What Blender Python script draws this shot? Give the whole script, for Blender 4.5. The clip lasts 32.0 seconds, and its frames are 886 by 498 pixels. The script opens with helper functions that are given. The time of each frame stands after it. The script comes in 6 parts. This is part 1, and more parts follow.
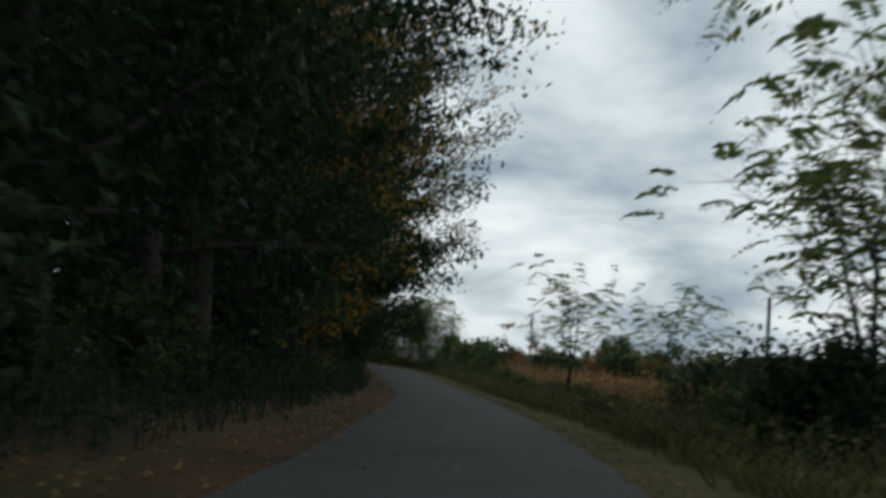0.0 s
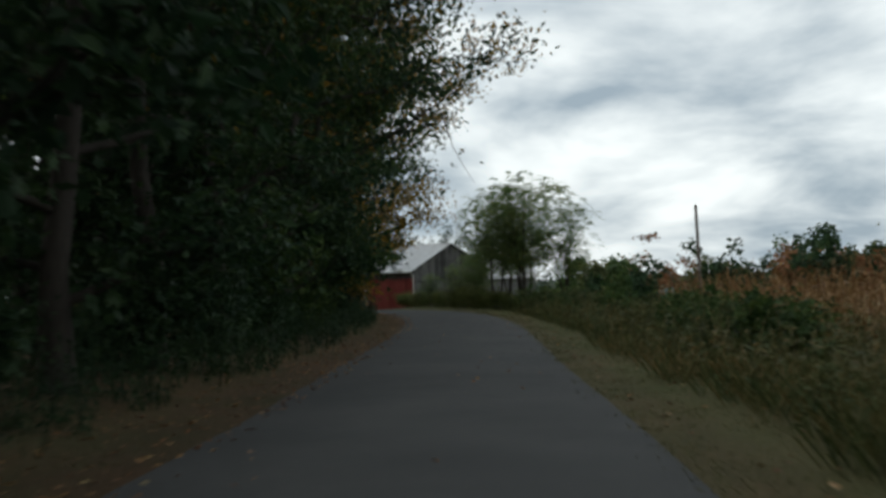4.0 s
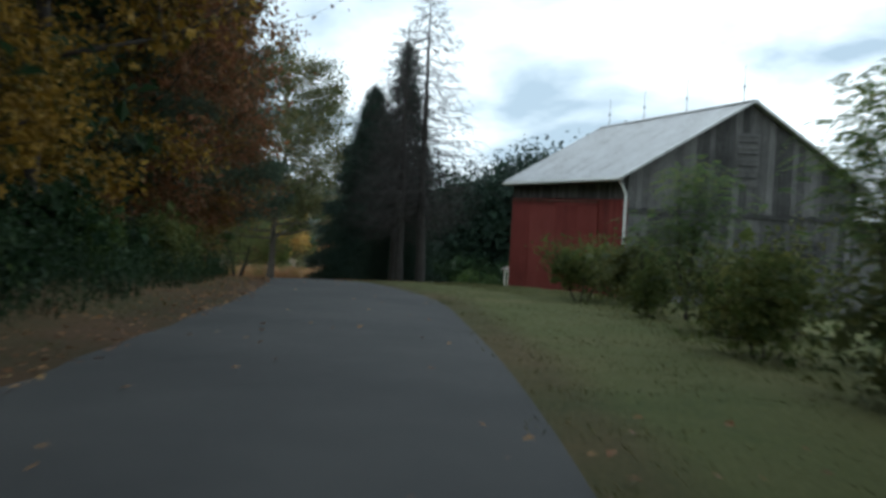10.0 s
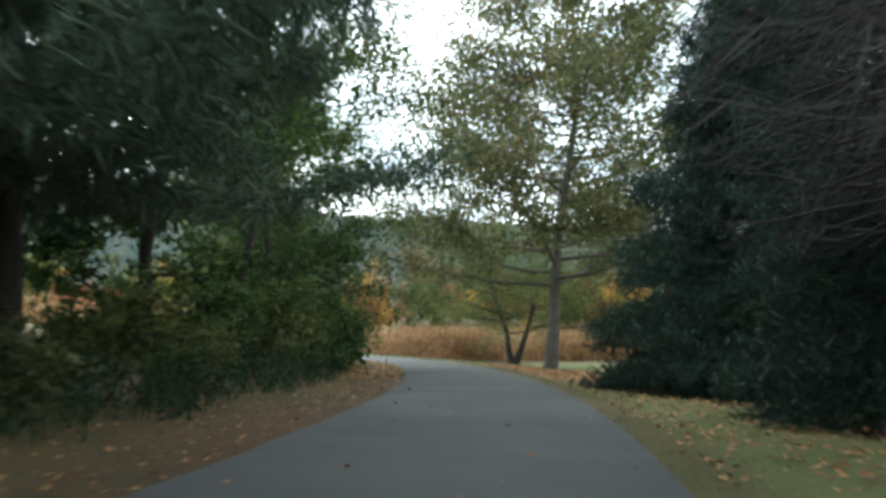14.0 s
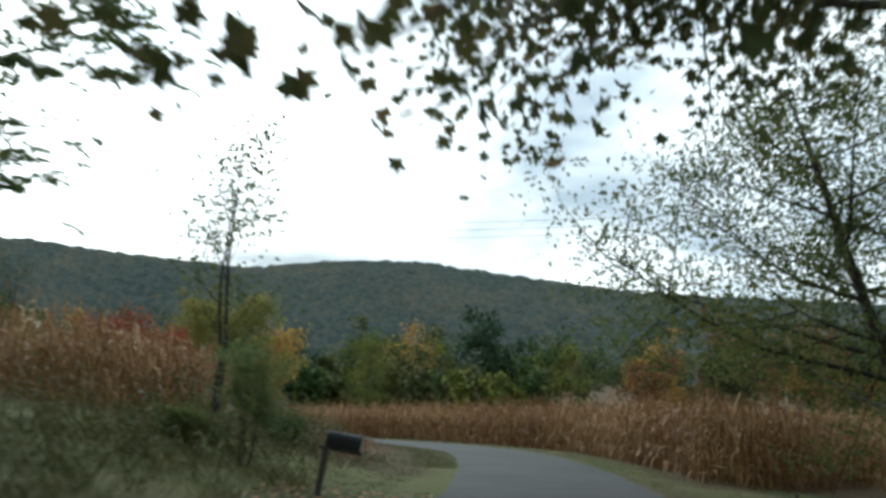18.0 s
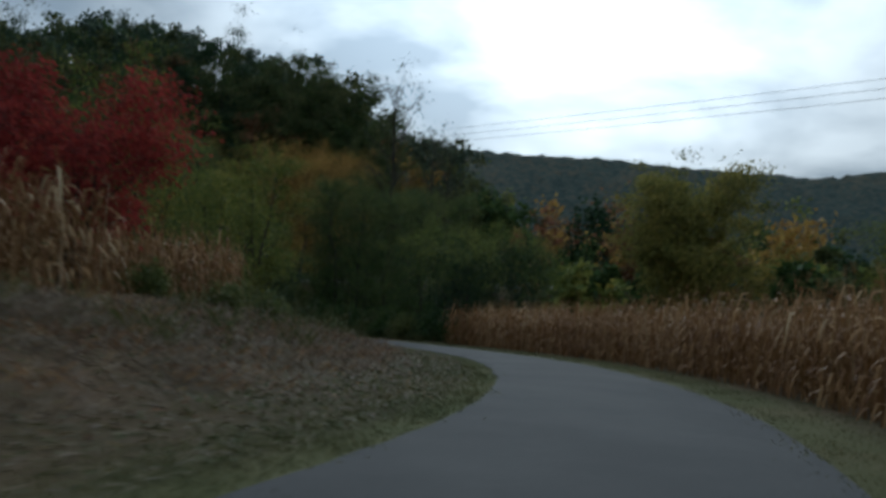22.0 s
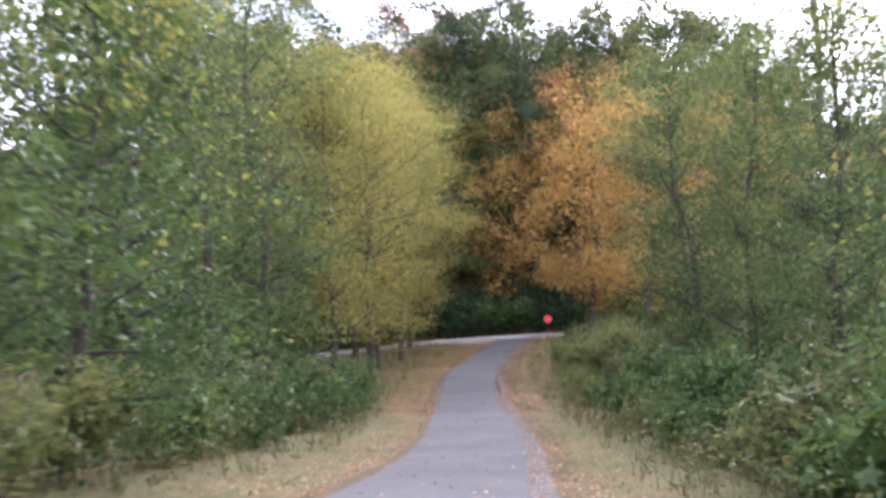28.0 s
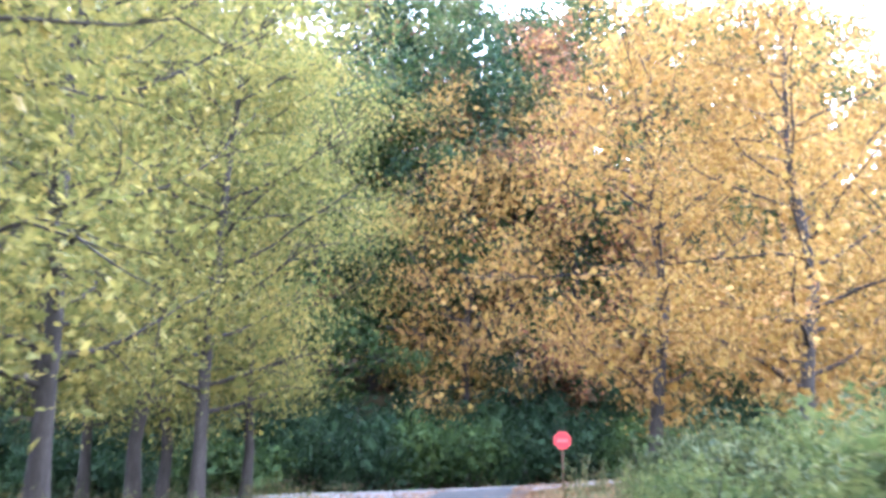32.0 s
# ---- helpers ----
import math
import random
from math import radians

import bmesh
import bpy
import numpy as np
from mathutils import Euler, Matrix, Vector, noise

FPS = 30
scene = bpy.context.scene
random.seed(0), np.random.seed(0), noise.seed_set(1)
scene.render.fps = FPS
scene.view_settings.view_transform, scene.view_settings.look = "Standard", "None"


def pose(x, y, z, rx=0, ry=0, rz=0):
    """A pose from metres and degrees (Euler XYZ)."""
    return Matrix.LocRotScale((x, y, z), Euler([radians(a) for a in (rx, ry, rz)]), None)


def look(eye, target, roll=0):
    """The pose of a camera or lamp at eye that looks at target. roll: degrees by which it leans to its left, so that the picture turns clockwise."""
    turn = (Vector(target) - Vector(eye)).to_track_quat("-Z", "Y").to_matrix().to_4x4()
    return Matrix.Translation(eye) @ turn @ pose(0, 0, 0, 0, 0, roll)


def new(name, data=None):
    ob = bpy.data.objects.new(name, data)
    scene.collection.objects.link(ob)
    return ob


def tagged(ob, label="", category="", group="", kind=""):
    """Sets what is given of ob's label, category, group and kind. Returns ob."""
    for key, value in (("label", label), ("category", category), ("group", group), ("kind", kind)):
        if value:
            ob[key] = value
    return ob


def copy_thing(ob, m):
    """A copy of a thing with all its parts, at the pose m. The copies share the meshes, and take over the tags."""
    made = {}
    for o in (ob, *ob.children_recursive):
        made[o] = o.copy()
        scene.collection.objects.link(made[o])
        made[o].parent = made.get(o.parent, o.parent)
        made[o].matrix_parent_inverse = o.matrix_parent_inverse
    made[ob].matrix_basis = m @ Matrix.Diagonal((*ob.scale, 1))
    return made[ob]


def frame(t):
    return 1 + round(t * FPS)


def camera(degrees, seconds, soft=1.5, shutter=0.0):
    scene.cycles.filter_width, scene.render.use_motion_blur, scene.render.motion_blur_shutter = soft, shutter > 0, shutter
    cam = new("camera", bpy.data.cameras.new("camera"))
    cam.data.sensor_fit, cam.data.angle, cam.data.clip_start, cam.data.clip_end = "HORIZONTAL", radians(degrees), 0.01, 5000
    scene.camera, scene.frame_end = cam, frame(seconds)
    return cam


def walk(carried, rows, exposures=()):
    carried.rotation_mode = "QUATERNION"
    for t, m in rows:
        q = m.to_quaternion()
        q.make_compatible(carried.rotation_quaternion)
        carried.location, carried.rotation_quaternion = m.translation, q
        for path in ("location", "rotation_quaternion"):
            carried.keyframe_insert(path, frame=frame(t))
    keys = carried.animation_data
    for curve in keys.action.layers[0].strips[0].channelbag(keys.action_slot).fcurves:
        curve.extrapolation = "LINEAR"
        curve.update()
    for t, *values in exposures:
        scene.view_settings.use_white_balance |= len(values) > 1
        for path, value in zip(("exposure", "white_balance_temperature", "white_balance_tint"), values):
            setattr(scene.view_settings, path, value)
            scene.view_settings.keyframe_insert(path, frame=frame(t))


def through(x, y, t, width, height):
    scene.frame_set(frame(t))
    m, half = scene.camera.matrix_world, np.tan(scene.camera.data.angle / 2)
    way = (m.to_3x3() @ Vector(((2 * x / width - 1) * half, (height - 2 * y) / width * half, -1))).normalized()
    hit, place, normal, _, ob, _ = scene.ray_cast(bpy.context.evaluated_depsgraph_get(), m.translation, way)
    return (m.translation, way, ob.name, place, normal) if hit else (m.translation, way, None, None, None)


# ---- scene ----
cam = camera(48.3, 32.0, soft=3.3, shutter=0.4)
PATH = [
    (0, (0.0, 0.0, -0.105), (0.0, 1.987, 0.121), 4.0),
    (0.5, (0.824, 6.383, -0.013), (0.716, 8.374, 0.15), 3.7),
    (1, (1.327, 12.956, -0.009), (1.213, 14.949, 0.115), 3.1),
    (1.5, (1.474, 18.889, -0.059), (1.334, 20.88, 0.056), 2.0),
    (2, (1.559, 25.397, -0.137), (1.344, 27.366, 0.142), 0.9),
    (2.5, (1.586, 31.914, -0.221), (1.441, 33.905, -0.096), 1.4),
    (3, (1.571, 38.416, -0.299), (1.408, 40.406, -0.177), 0.6),
    (3.5, (1.473, 44.889, -0.36), (1.27, 46.875, -0.245), -1.2),
    (4, (1.293, 51.333, -0.393), (1.051, 53.315, -0.286), -2.9),
    (4.5, (1.031, 57.747, -0.392), (0.771, 59.727, -0.287), -3.7),
    (5, (0.658, 64.160, -0.370), (0.288, 66.123, -0.266), -2.9),
    (5.5, (0.308, 70.537, -0.32), (-0.108, 72.487, -0.164), -2.9),
    (6, (-0.173, 76.931, -0.250), (-0.618, 78.868, -0.027), -2.7),
    (6.5, (-0.524, 83.311, -0.161), (-1.033, 85.23, 0.088), -2.1),
    (7, (-1.350, 89.866, -0.063), (-1.917, 91.768, 0.184), -1.8),
    (7.5, (-2.16, 96.31, 0.047), (-2.753, 98.204, 0.297), -1.7),
    (8, (-3.398, 102.571, 0.145), (-4.029, 104.463, 0.298), -2.5),
    (8.5, (-4.691, 108.839, 0.240), (-5.379, 110.706, 0.437), 0.8),
    (9, (-6.153, 114.974, 0.326), (-6.888, 116.824, 0.510), 1.7),
    (9.5, (-7.904, 120.838, 0.399), (-8.691, 122.673, 0.514), 2.2),
    (10, (-9.624, 126.686, 0.473), (-10.315, 128.563, 0.466), 2.4),
    (10.5, (-11.644, 132.107, 0.486), (-12.472, 133.924, 0.594), 2.7),
    (11, (-13.934, 138.035, 0.496), (-14.872, 139.800, 0.559), 1.5),
    (11.5, (-16.229, 143.282, 0.479), (-16.968, 145.140, 0.524), 1.7),
    (12, (-18.765, 148.583, 0.349), (-19.648, 150.376, 0.427), 2.0),
    (12.5, (-21.225, 153.325, 0.405), (-22.272, 155.025, 0.523), 1.9),
    (13, (-23.632, 158.245, 0.283), (-24.790, 159.872, 0.386), 1.9),
    (13.5, (-26.581, 162.844, 0.129), (-27.843, 164.394, 0.209), -0.1),
    (14, (-29.306, 167.465, -0.023), (-30.598, 168.989, 0.068), 0.6),
    (14.5, (-32.197, 172.008, -0.206), (-33.554, 173.473, -0.091), 2.0),
    (15, (-35.253, 176.474, -0.414), (-36.672, 177.876, -0.275), 3.4),
    (15.5, (-38.474, 180.861, -0.642), (-39.921, 182.234, -0.492), 4.0),
    (16, (-41.778, 185.21, -0.878), (-43.246, 186.568, -0.857), 3.1),
    (16.5, (-45.233, 189.399, -1.126), (-46.717, 190.733, -0.986), 2.2),
    (17, (-48.681, 193.277, -1.381), (-50.229, 194.536, -1.242), 2.7),
    (17.5, (-52.279, 196.995, -1.641), (-53.882, 198.184, -1.509), 2.0),
    (18, (-55.798, 200.638, -1.903), (-57.484, 201.686, -1.66), 1.9),
    (18.5, (-59.477, 204.432, -2.165), (-61.169, 205.489, -2.033), 1.6),
    (19, (-63.307, 208.067, -2.425), (-65.047, 209.03, -2.217), 3.1),
    (19.5, (-67.368, 211.617, -2.682), (-69.204, 212.405, -2.581), 3.6),
    (20, (-71.425, 215.012, -2.935), (-73.337, 215.598, -2.89), 3.0),
    (20.5, (-75.941, 218.084, -3.184), (-77.883, 218.557, -3.243), 2.5),
    (21, (-80.368, 220.769, -3.429), (-82.344, 221.044, -3.276), 2.6),
    (21.5, (-85.099, 223.135, -3.673), (-87.09, 223.213, -3.506), 3.1),
    (22, (-90.132, 225.182, -3.918), (-92.132, 225.16, -3.886), 3.1),
    (22.5, (-95.313, 226.914, -4.165), (-97.307, 226.757, -4.158), 4.4),
    (23, (-100.792, 228.171, -4.418), (-102.778, 227.941, -4.491), 5.4),
    (23.5, (-106.419, 229.113, -4.681), (-108.386, 228.760, -4.764), 5.6),
    (24, (-112.265, 229.505, -4.957), (-114.216, 229.071, -5.044), 6.1),
    (24.5, (-118.174, 229.350, -5.251), (-120.050, 228.656, -5.254), 4.0),
    (25, (-124.299, 228.489, -5.565), (-126.125, 227.678, -5.652), 3.7),
    (25.5, (-130.303, 227.307, -5.902), (-132.095, 226.419, -5.870), 2.9),
    (26, (-136.230, 225.991, -6.257), (-138.021, 225.102, -6.210), 2.4),
    (26.5, (-142.036, 224.495, -6.645), (-143.838, 223.630, -6.563), 1.5),
    (27, (-147.747, 222.879, -7.060), (-149.559, 222.040, -6.944), 0.5),
    (27.5, (-153.374, 221.174, -7.499), (-155.190, 220.346, -7.366), 0.0),
    (28, (-158.959, 219.424, -7.947), (-160.781, 218.617, -7.773), -0.8),
    (28.5, (-164.554, 217.282, -8.4), (-166.415, 216.567, -8.244), 0.6),
    (29, (-170.216, 215.051, -8.844), (-172.072, 214.348, -8.593), 0.6),
    (29.5, (-175.949, 212.846, -9.258), (-177.788, 212.105, -8.994), 0.8),
    (30, (-181.73, 210.619, -9.619), (-183.593, 209.961, -9.31), -0.2),
    (30.5, (-187.313, 208.366, -9.893), (-189.149, 207.701, -9.461), 0.1),
    (31, (-192.781, 205.99, -10.042), (-194.601, 205.32, -9.552), -0.3),
    (31.5, (-197.83, 203.748, -10.017), (-199.667, 203.094, -9.571), -0.0),
    (32, (-202.543, 201.658, -9.758), (-204.359, 201.021, -9.218), 0.3),
]
# the camera's own brightening on the way: seconds, stops, white balance
EXPOSURES = [(0, -0.4, 6200, 4), (1, -0.5, 6100, 4), (5, -0.1, 6400, 5), (9, 0.15, 5900, 3), (11, 0.75, 5800, 1), (12, 1.05, 5700, 0), (13, 1.75, 5800, -1), (16, 1.55, 6500, 2), (17, 1.4, 6200, 0), (18, 0.3, 5900, 0), (19, -0.35, 5350, 0), (20, -0.6, 5500, 2), (21, -0.5, 5500, 3), (22, -0.9, 5400, 2), (23, 0.1, 5700, 5), (24, 0.8, 5600, 3), (25, 1.3, 5450, 5), (28, 2.8, 5900, 32), (30, 3.4, 5450, 28), (31, 3.7, 5300, 26), (32, 4.2, 5000, 24)]
walk(cam, [(t, look(eye, target, roll)) for t, eye, target, roll in PATH], EXPOSURES)

# ---- world and sun: an overcast autumn day ----
SUN_HIGH, SUN_ROUND = radians(26), radians(274)
SUN_WAY = (math.sin(SUN_ROUND) * math.cos(SUN_HIGH), math.cos(SUN_ROUND) * math.cos(SUN_HIGH), math.sin(SUN_HIGH))
world = bpy.data.worlds.new("overcast_sky")
scene.world = world
world.use_nodes = True
wn, wl = world.node_tree.nodes, world.node_tree.links
wn.clear()


def wnode(kind, **values):
    n = wn.new(kind)
    for key, value in values.items():
        n.inputs[key.replace("_", " ")].default_value = value
    return n


w_out = wn.new("ShaderNodeOutputWorld")
w_sky = wn.new("ShaderNodeTexSky")
w_sky.sky_type, w_sky.sun_disc = "NISHITA", False
w_sky.sun_elevation, w_sky.sun_rotation = SUN_HIGH, SUN_ROUND
w_sky.dust_density, w_sky.air_density = 3.0, 1.0
w_coord = wn.new("ShaderNodeTexCoord")
w_split = wn.new("ShaderNodeSeparateXYZ")
wl.new(w_coord.outputs["Generated"], w_split.inputs[0])
# the cloud deck: the sky's direction thrown onto a flat layer overhead
w_lift = wn.new("ShaderNodeMath")
w_lift.operation = "ADD"
w_lift.inputs[1].default_value = 0.26
w_abs = wn.new("ShaderNodeMath")
w_abs.operation = "ABSOLUTE"
wl.new(w_split.outputs[2], w_abs.inputs[0])
wl.new(w_abs.outputs[0], w_lift.inputs[0])
w_div = wn.new("ShaderNodeVectorMath")
w_div.operation = "DIVIDE"
w_low = wn.new("ShaderNodeCombineXYZ")
for k in range(3):
    wl.new(w_lift.outputs[0], w_low.inputs[k])
wl.new(w_coord.outputs["Generated"], w_div.inputs[0])
wl.new(w_low.outputs[0], w_div.inputs[1])
w_cloud = wnode("ShaderNodeTexNoise", Scale=1.9, Detail=8.0, Roughness=0.52, Distortion=0.25)
wl.new(w_div.outputs[0], w_cloud.inputs["Vector"])
w_ramp = wn.new("ShaderNodeValToRGB")
w_ramp.color_ramp.elements[0].position, w_ramp.color_ramp.elements[0].color = 0.36, (0.50, 0.59, 0.68, 1)
w_ramp.color_ramp.elements[1].position, w_ramp.color_ramp.elements[1].color = 0.63, (1.42, 1.44, 1.44, 1)
wl.new(w_cloud.outputs[0], w_ramp.inputs[0])
# the cloud is brightest round the hidden sun
w_near = wn.new("ShaderNodeVectorMath")
w_near.operation = "DOT_PRODUCT"
w_near.inputs[1].default_value = SUN_WAY
wl.new(w_coord.outputs["Generated"], w_near.inputs[0])
w_glow = wn.new("ShaderNodeMapRange")
w_glow.interpolation_type = "SMOOTHERSTEP"
w_glow.inputs[1].default_value, w_glow.inputs[2].default_value = 0.89, 1.0
w_glow.inputs[3].default_value, w_glow.inputs[4].default_value = 0.92, 2.2
wl.new(w_near.outputs["Value"], w_glow.inputs[0])
w_clouds = wnode("ShaderNodeBackground", Strength=1.0)
wl.new(w_glow.outputs[0], w_clouds.inputs[1])
wl.new(w_ramp.outputs[0], w_clouds.inputs[0])
w_blue = wnode("ShaderNodeBackground", Strength=0.08)
wl.new(w_sky.outputs[0], w_blue.inputs[0])
w_mix = wn.new("ShaderNodeMixShader")
w_mix.inputs[0].default_value = 0.88
wl.new(w_blue.outputs[0], w_mix.inputs[1])
wl.new(w_clouds.outputs[0], w_mix.inputs[2])
wl.new(w_mix.outputs[0], w_out.inputs[0])

sun_data = bpy.data.lights.new("sun", "SUN")
sun_data.energy, sun_data.angle, sun_data.color = 0.9, radians(20), (1.0, 0.95, 0.88)
sun = new("sun", sun_data)
sun.matrix_world = Matrix.Translation((0, 0, 60)) @ look(SUN_WAY, (0, 0, 0))


# ---- materials ----
def shader(name):
    m = bpy.data.materials.new(name)
    m.use_nodes = True
    m.node_tree.nodes.clear()
    return m, m.node_tree.nodes, m.node_tree.links


def add(nodes, kind, **values):
    n = nodes.new(kind)
    for key, value in values.items():
        n.inputs[key.replace("_", " ")].default_value = value
    return n


def ramp(nodes, stops):
    r = nodes.new("ShaderNodeValToRGB")
    while len(r.color_ramp.elements) < len(stops):
        r.color_ramp.elements.new(0.5)
    for e, (at, c) in zip(r.color_ramp.elements, stops):
        e.position, e.color = at, (*c, 1)
    return r


def surface(name, stops, fine=40.0, broad=0.6, rough=0.85, bump=0.4, depth=0.02, metal=0.0, mixing=0.5, stretch=(1, 1, 1), spec=0.3, each=0.0):
    """A matt surface with grain and broad stains: colours from dark to light, noise at two scales, relief."""
    m, n, l = shader(name)
    out = n.new("ShaderNodeOutputMaterial")
    b = add(n, "ShaderNodeBsdfPrincipled", Roughness=rough, Metallic=metal)
    b.inputs["Specular IOR Level"].default_value = spec
    co = n.new("ShaderNodeTexCoord")
    mp = n.new("ShaderNodeMapping")
    mp.inputs["Scale"].default_value = stretch
    l.new(co.outputs["Object"], mp.inputs[0])
    a = add(n, "ShaderNodeTexNoise", Scale=fine, Detail=6.0, Roughness=0.65)
    c = add(n, "ShaderNodeTexNoise", Scale=broad, Detail=5.0, Roughness=0.6)
    l.new(mp.outputs[0], a.inputs["Vector"])
    l.new(co.outputs["Object"], c.inputs["Vector"])
    mx = n.new("ShaderNodeMix")
    mx.inputs[0].default_value = mixing
    l.new(c.outputs[0], mx.inputs[2])
    l.new(a.outputs[0], mx.inputs[3])
    r = ramp(n, stops)
    if each:
        info, va, vb = n.new("ShaderNodeObjectInfo"), n.new("ShaderNodeMath"), n.new("ShaderNodeMath")
        va.operation, vb.operation = "MULTIPLY_ADD", "ADD"
        va.inputs[1].default_value, va.inputs[2].default_value = each, -each / 2
        l.new(info.outputs["Random"], va.inputs[0])
        l.new(va.outputs[0], vb.inputs[0])
        l.new(mx.outputs[0], vb.inputs[1])
        l.new(vb.outputs[0], r.inputs[0])
    else:
        l.new(mx.outputs[0], r.inputs[0])
    l.new(r.outputs[0], b.inputs["Base Color"])
    bu = add(n, "ShaderNodeBump", Strength=bump, Distance=depth)
    l.new(a.outputs[0], bu.inputs["Height"])
    l.new(bu.outputs[0], b.inputs["Normal"])
    l.new(b.outputs[0], out.inputs[0])
    return m


def leafy(name, stops, through=0.35, rough=0.6, patch=0.35, scale=0.25, spec=0.25):
    """Leaves: every leaf its own shade, broad patches over the crown, some light shining through."""
    m, n, l = shader(name)
    out = n.new("ShaderNodeOutputMaterial")
    b = add(n, "ShaderNodeBsdfPrincipled", Roughness=rough)
    b.inputs["Specular IOR Level"].default_value = spec
    t = n.new("ShaderNodeBsdfTranslucent")
    g = n.new("ShaderNodeNewGeometry")
    info = n.new("ShaderNodeObjectInfo")
    co = n.new("ShaderNodeTexCoord")
    ns = add(n, "ShaderNodeTexNoise", Scale=scale, Detail=3.0)
    shift = n.new("ShaderNodeVectorMath")
    shift.operation = "ADD"
    l.new(co.outputs["Object"], shift.inputs[0])
    sc = n.new("ShaderNodeVectorMath")
    sc.operation = "SCALE"
    sc.inputs[3].default_value = 37.0
    up = n.new("ShaderNodeCombineXYZ")
    l.new(info.outputs["Random"], up.inputs[0])
    l.new(info.outputs["Random"], up.inputs[2])
    l.new(up.outputs[0], sc.inputs[0])
    l.new(sc.outputs[0], shift.inputs[1])
    l.new(shift.outputs[0], ns.inputs["Vector"])
    st = n.new("ShaderNodeMapRange")
    st.inputs[1].default_value, st.inputs[2].default_value = 0.3, 0.7
    l.new(ns.outputs[0], st.inputs[0])
    mx = n.new("ShaderNodeMix")
    mx.inputs[0].default_value = 1 - patch
    l.new(st.outputs[0], mx.inputs[2])
    l.new(g.outputs["Random Per Island"], mx.inputs[3])
    r = ramp(n, stops)
    l.new(mx.outputs[0], r.inputs[0])
    l.new(r.outputs[0], b.inputs["Base Color"])
    l.new(r.outputs[0], t.inputs[0])
    ms = n.new("ShaderNodeMixShader")
    ms.inputs[0].default_value = through
    l.new(b.outputs[0], ms.inputs[1])
    l.new(t.outputs[0], ms.inputs[2])
    l.new(ms.outputs[0], out.inputs[0])
    return m


def plain(name, colour, rough=0.5, metal=0.0, wear=0.12, scale=9.0, bump=0.08):
    dark = tuple(c * (1 - 2 * wear) for c in colour)
    return surface(name, [(0.25, dark), (0.6, colour), (0.85, tuple(min(1, c * (1 + wear)) for c in colour))],
                   fine=scale * 6, broad=scale * 0.3, rough=rough, metal=metal, bump=bump, depth=0.005)


ASPHALT = surface("worn_asphalt", [(0.30, (0.036, 0.036, 0.036)), (0.5, (0.058, 0.057, 0.055)), (0.72, (0.088, 0.085, 0.080))], fine=90, broad=0.35, rough=0.88, bump=0.5, depth=0.012, mixing=0.45)
ROUGH_ASPHALT = surface("pale_side_road", [(0.30, (0.16, 0.145, 0.135)), (0.5, (0.22, 0.20, 0.185)), (0.72, (0.30, 0.27, 0.25))], fine=70, broad=0.5, rough=0.9, bump=0.4, depth=0.012)
BARK = surface("grey_brown_bark", [(0.25, (0.018, 0.015, 0.012)), (0.5, (0.044, 0.037, 0.030)), (0.8, (0.092, 0.077, 0.062))], fine=14, broad=1.2, rough=0.95, bump=1.0, depth=0.04, stretch=(1, 1, 0.25))
PALE_BARK = surface("mottled_pale_bark", [(0.25, (0.035, 0.030, 0.024)), (0.5, (0.085, 0.072, 0.058)), (0.8, (0.20, 0.18, 0.15))], fine=7, broad=1.6, rough=0.9, bump=0.7, depth=0.03, stretch=(1, 1, 0.4))
DEAD_BARK = surface("dead_grey_wood", [(0.25, (0.030, 0.027, 0.025)), (0.55, (0.066, 0.060, 0.055)), (0.8, (0.12, 0.11, 0.10))], fine=16, broad=1.2, rough=0.95, bump=0.8, depth=0.03, stretch=(1, 1, 0.3))
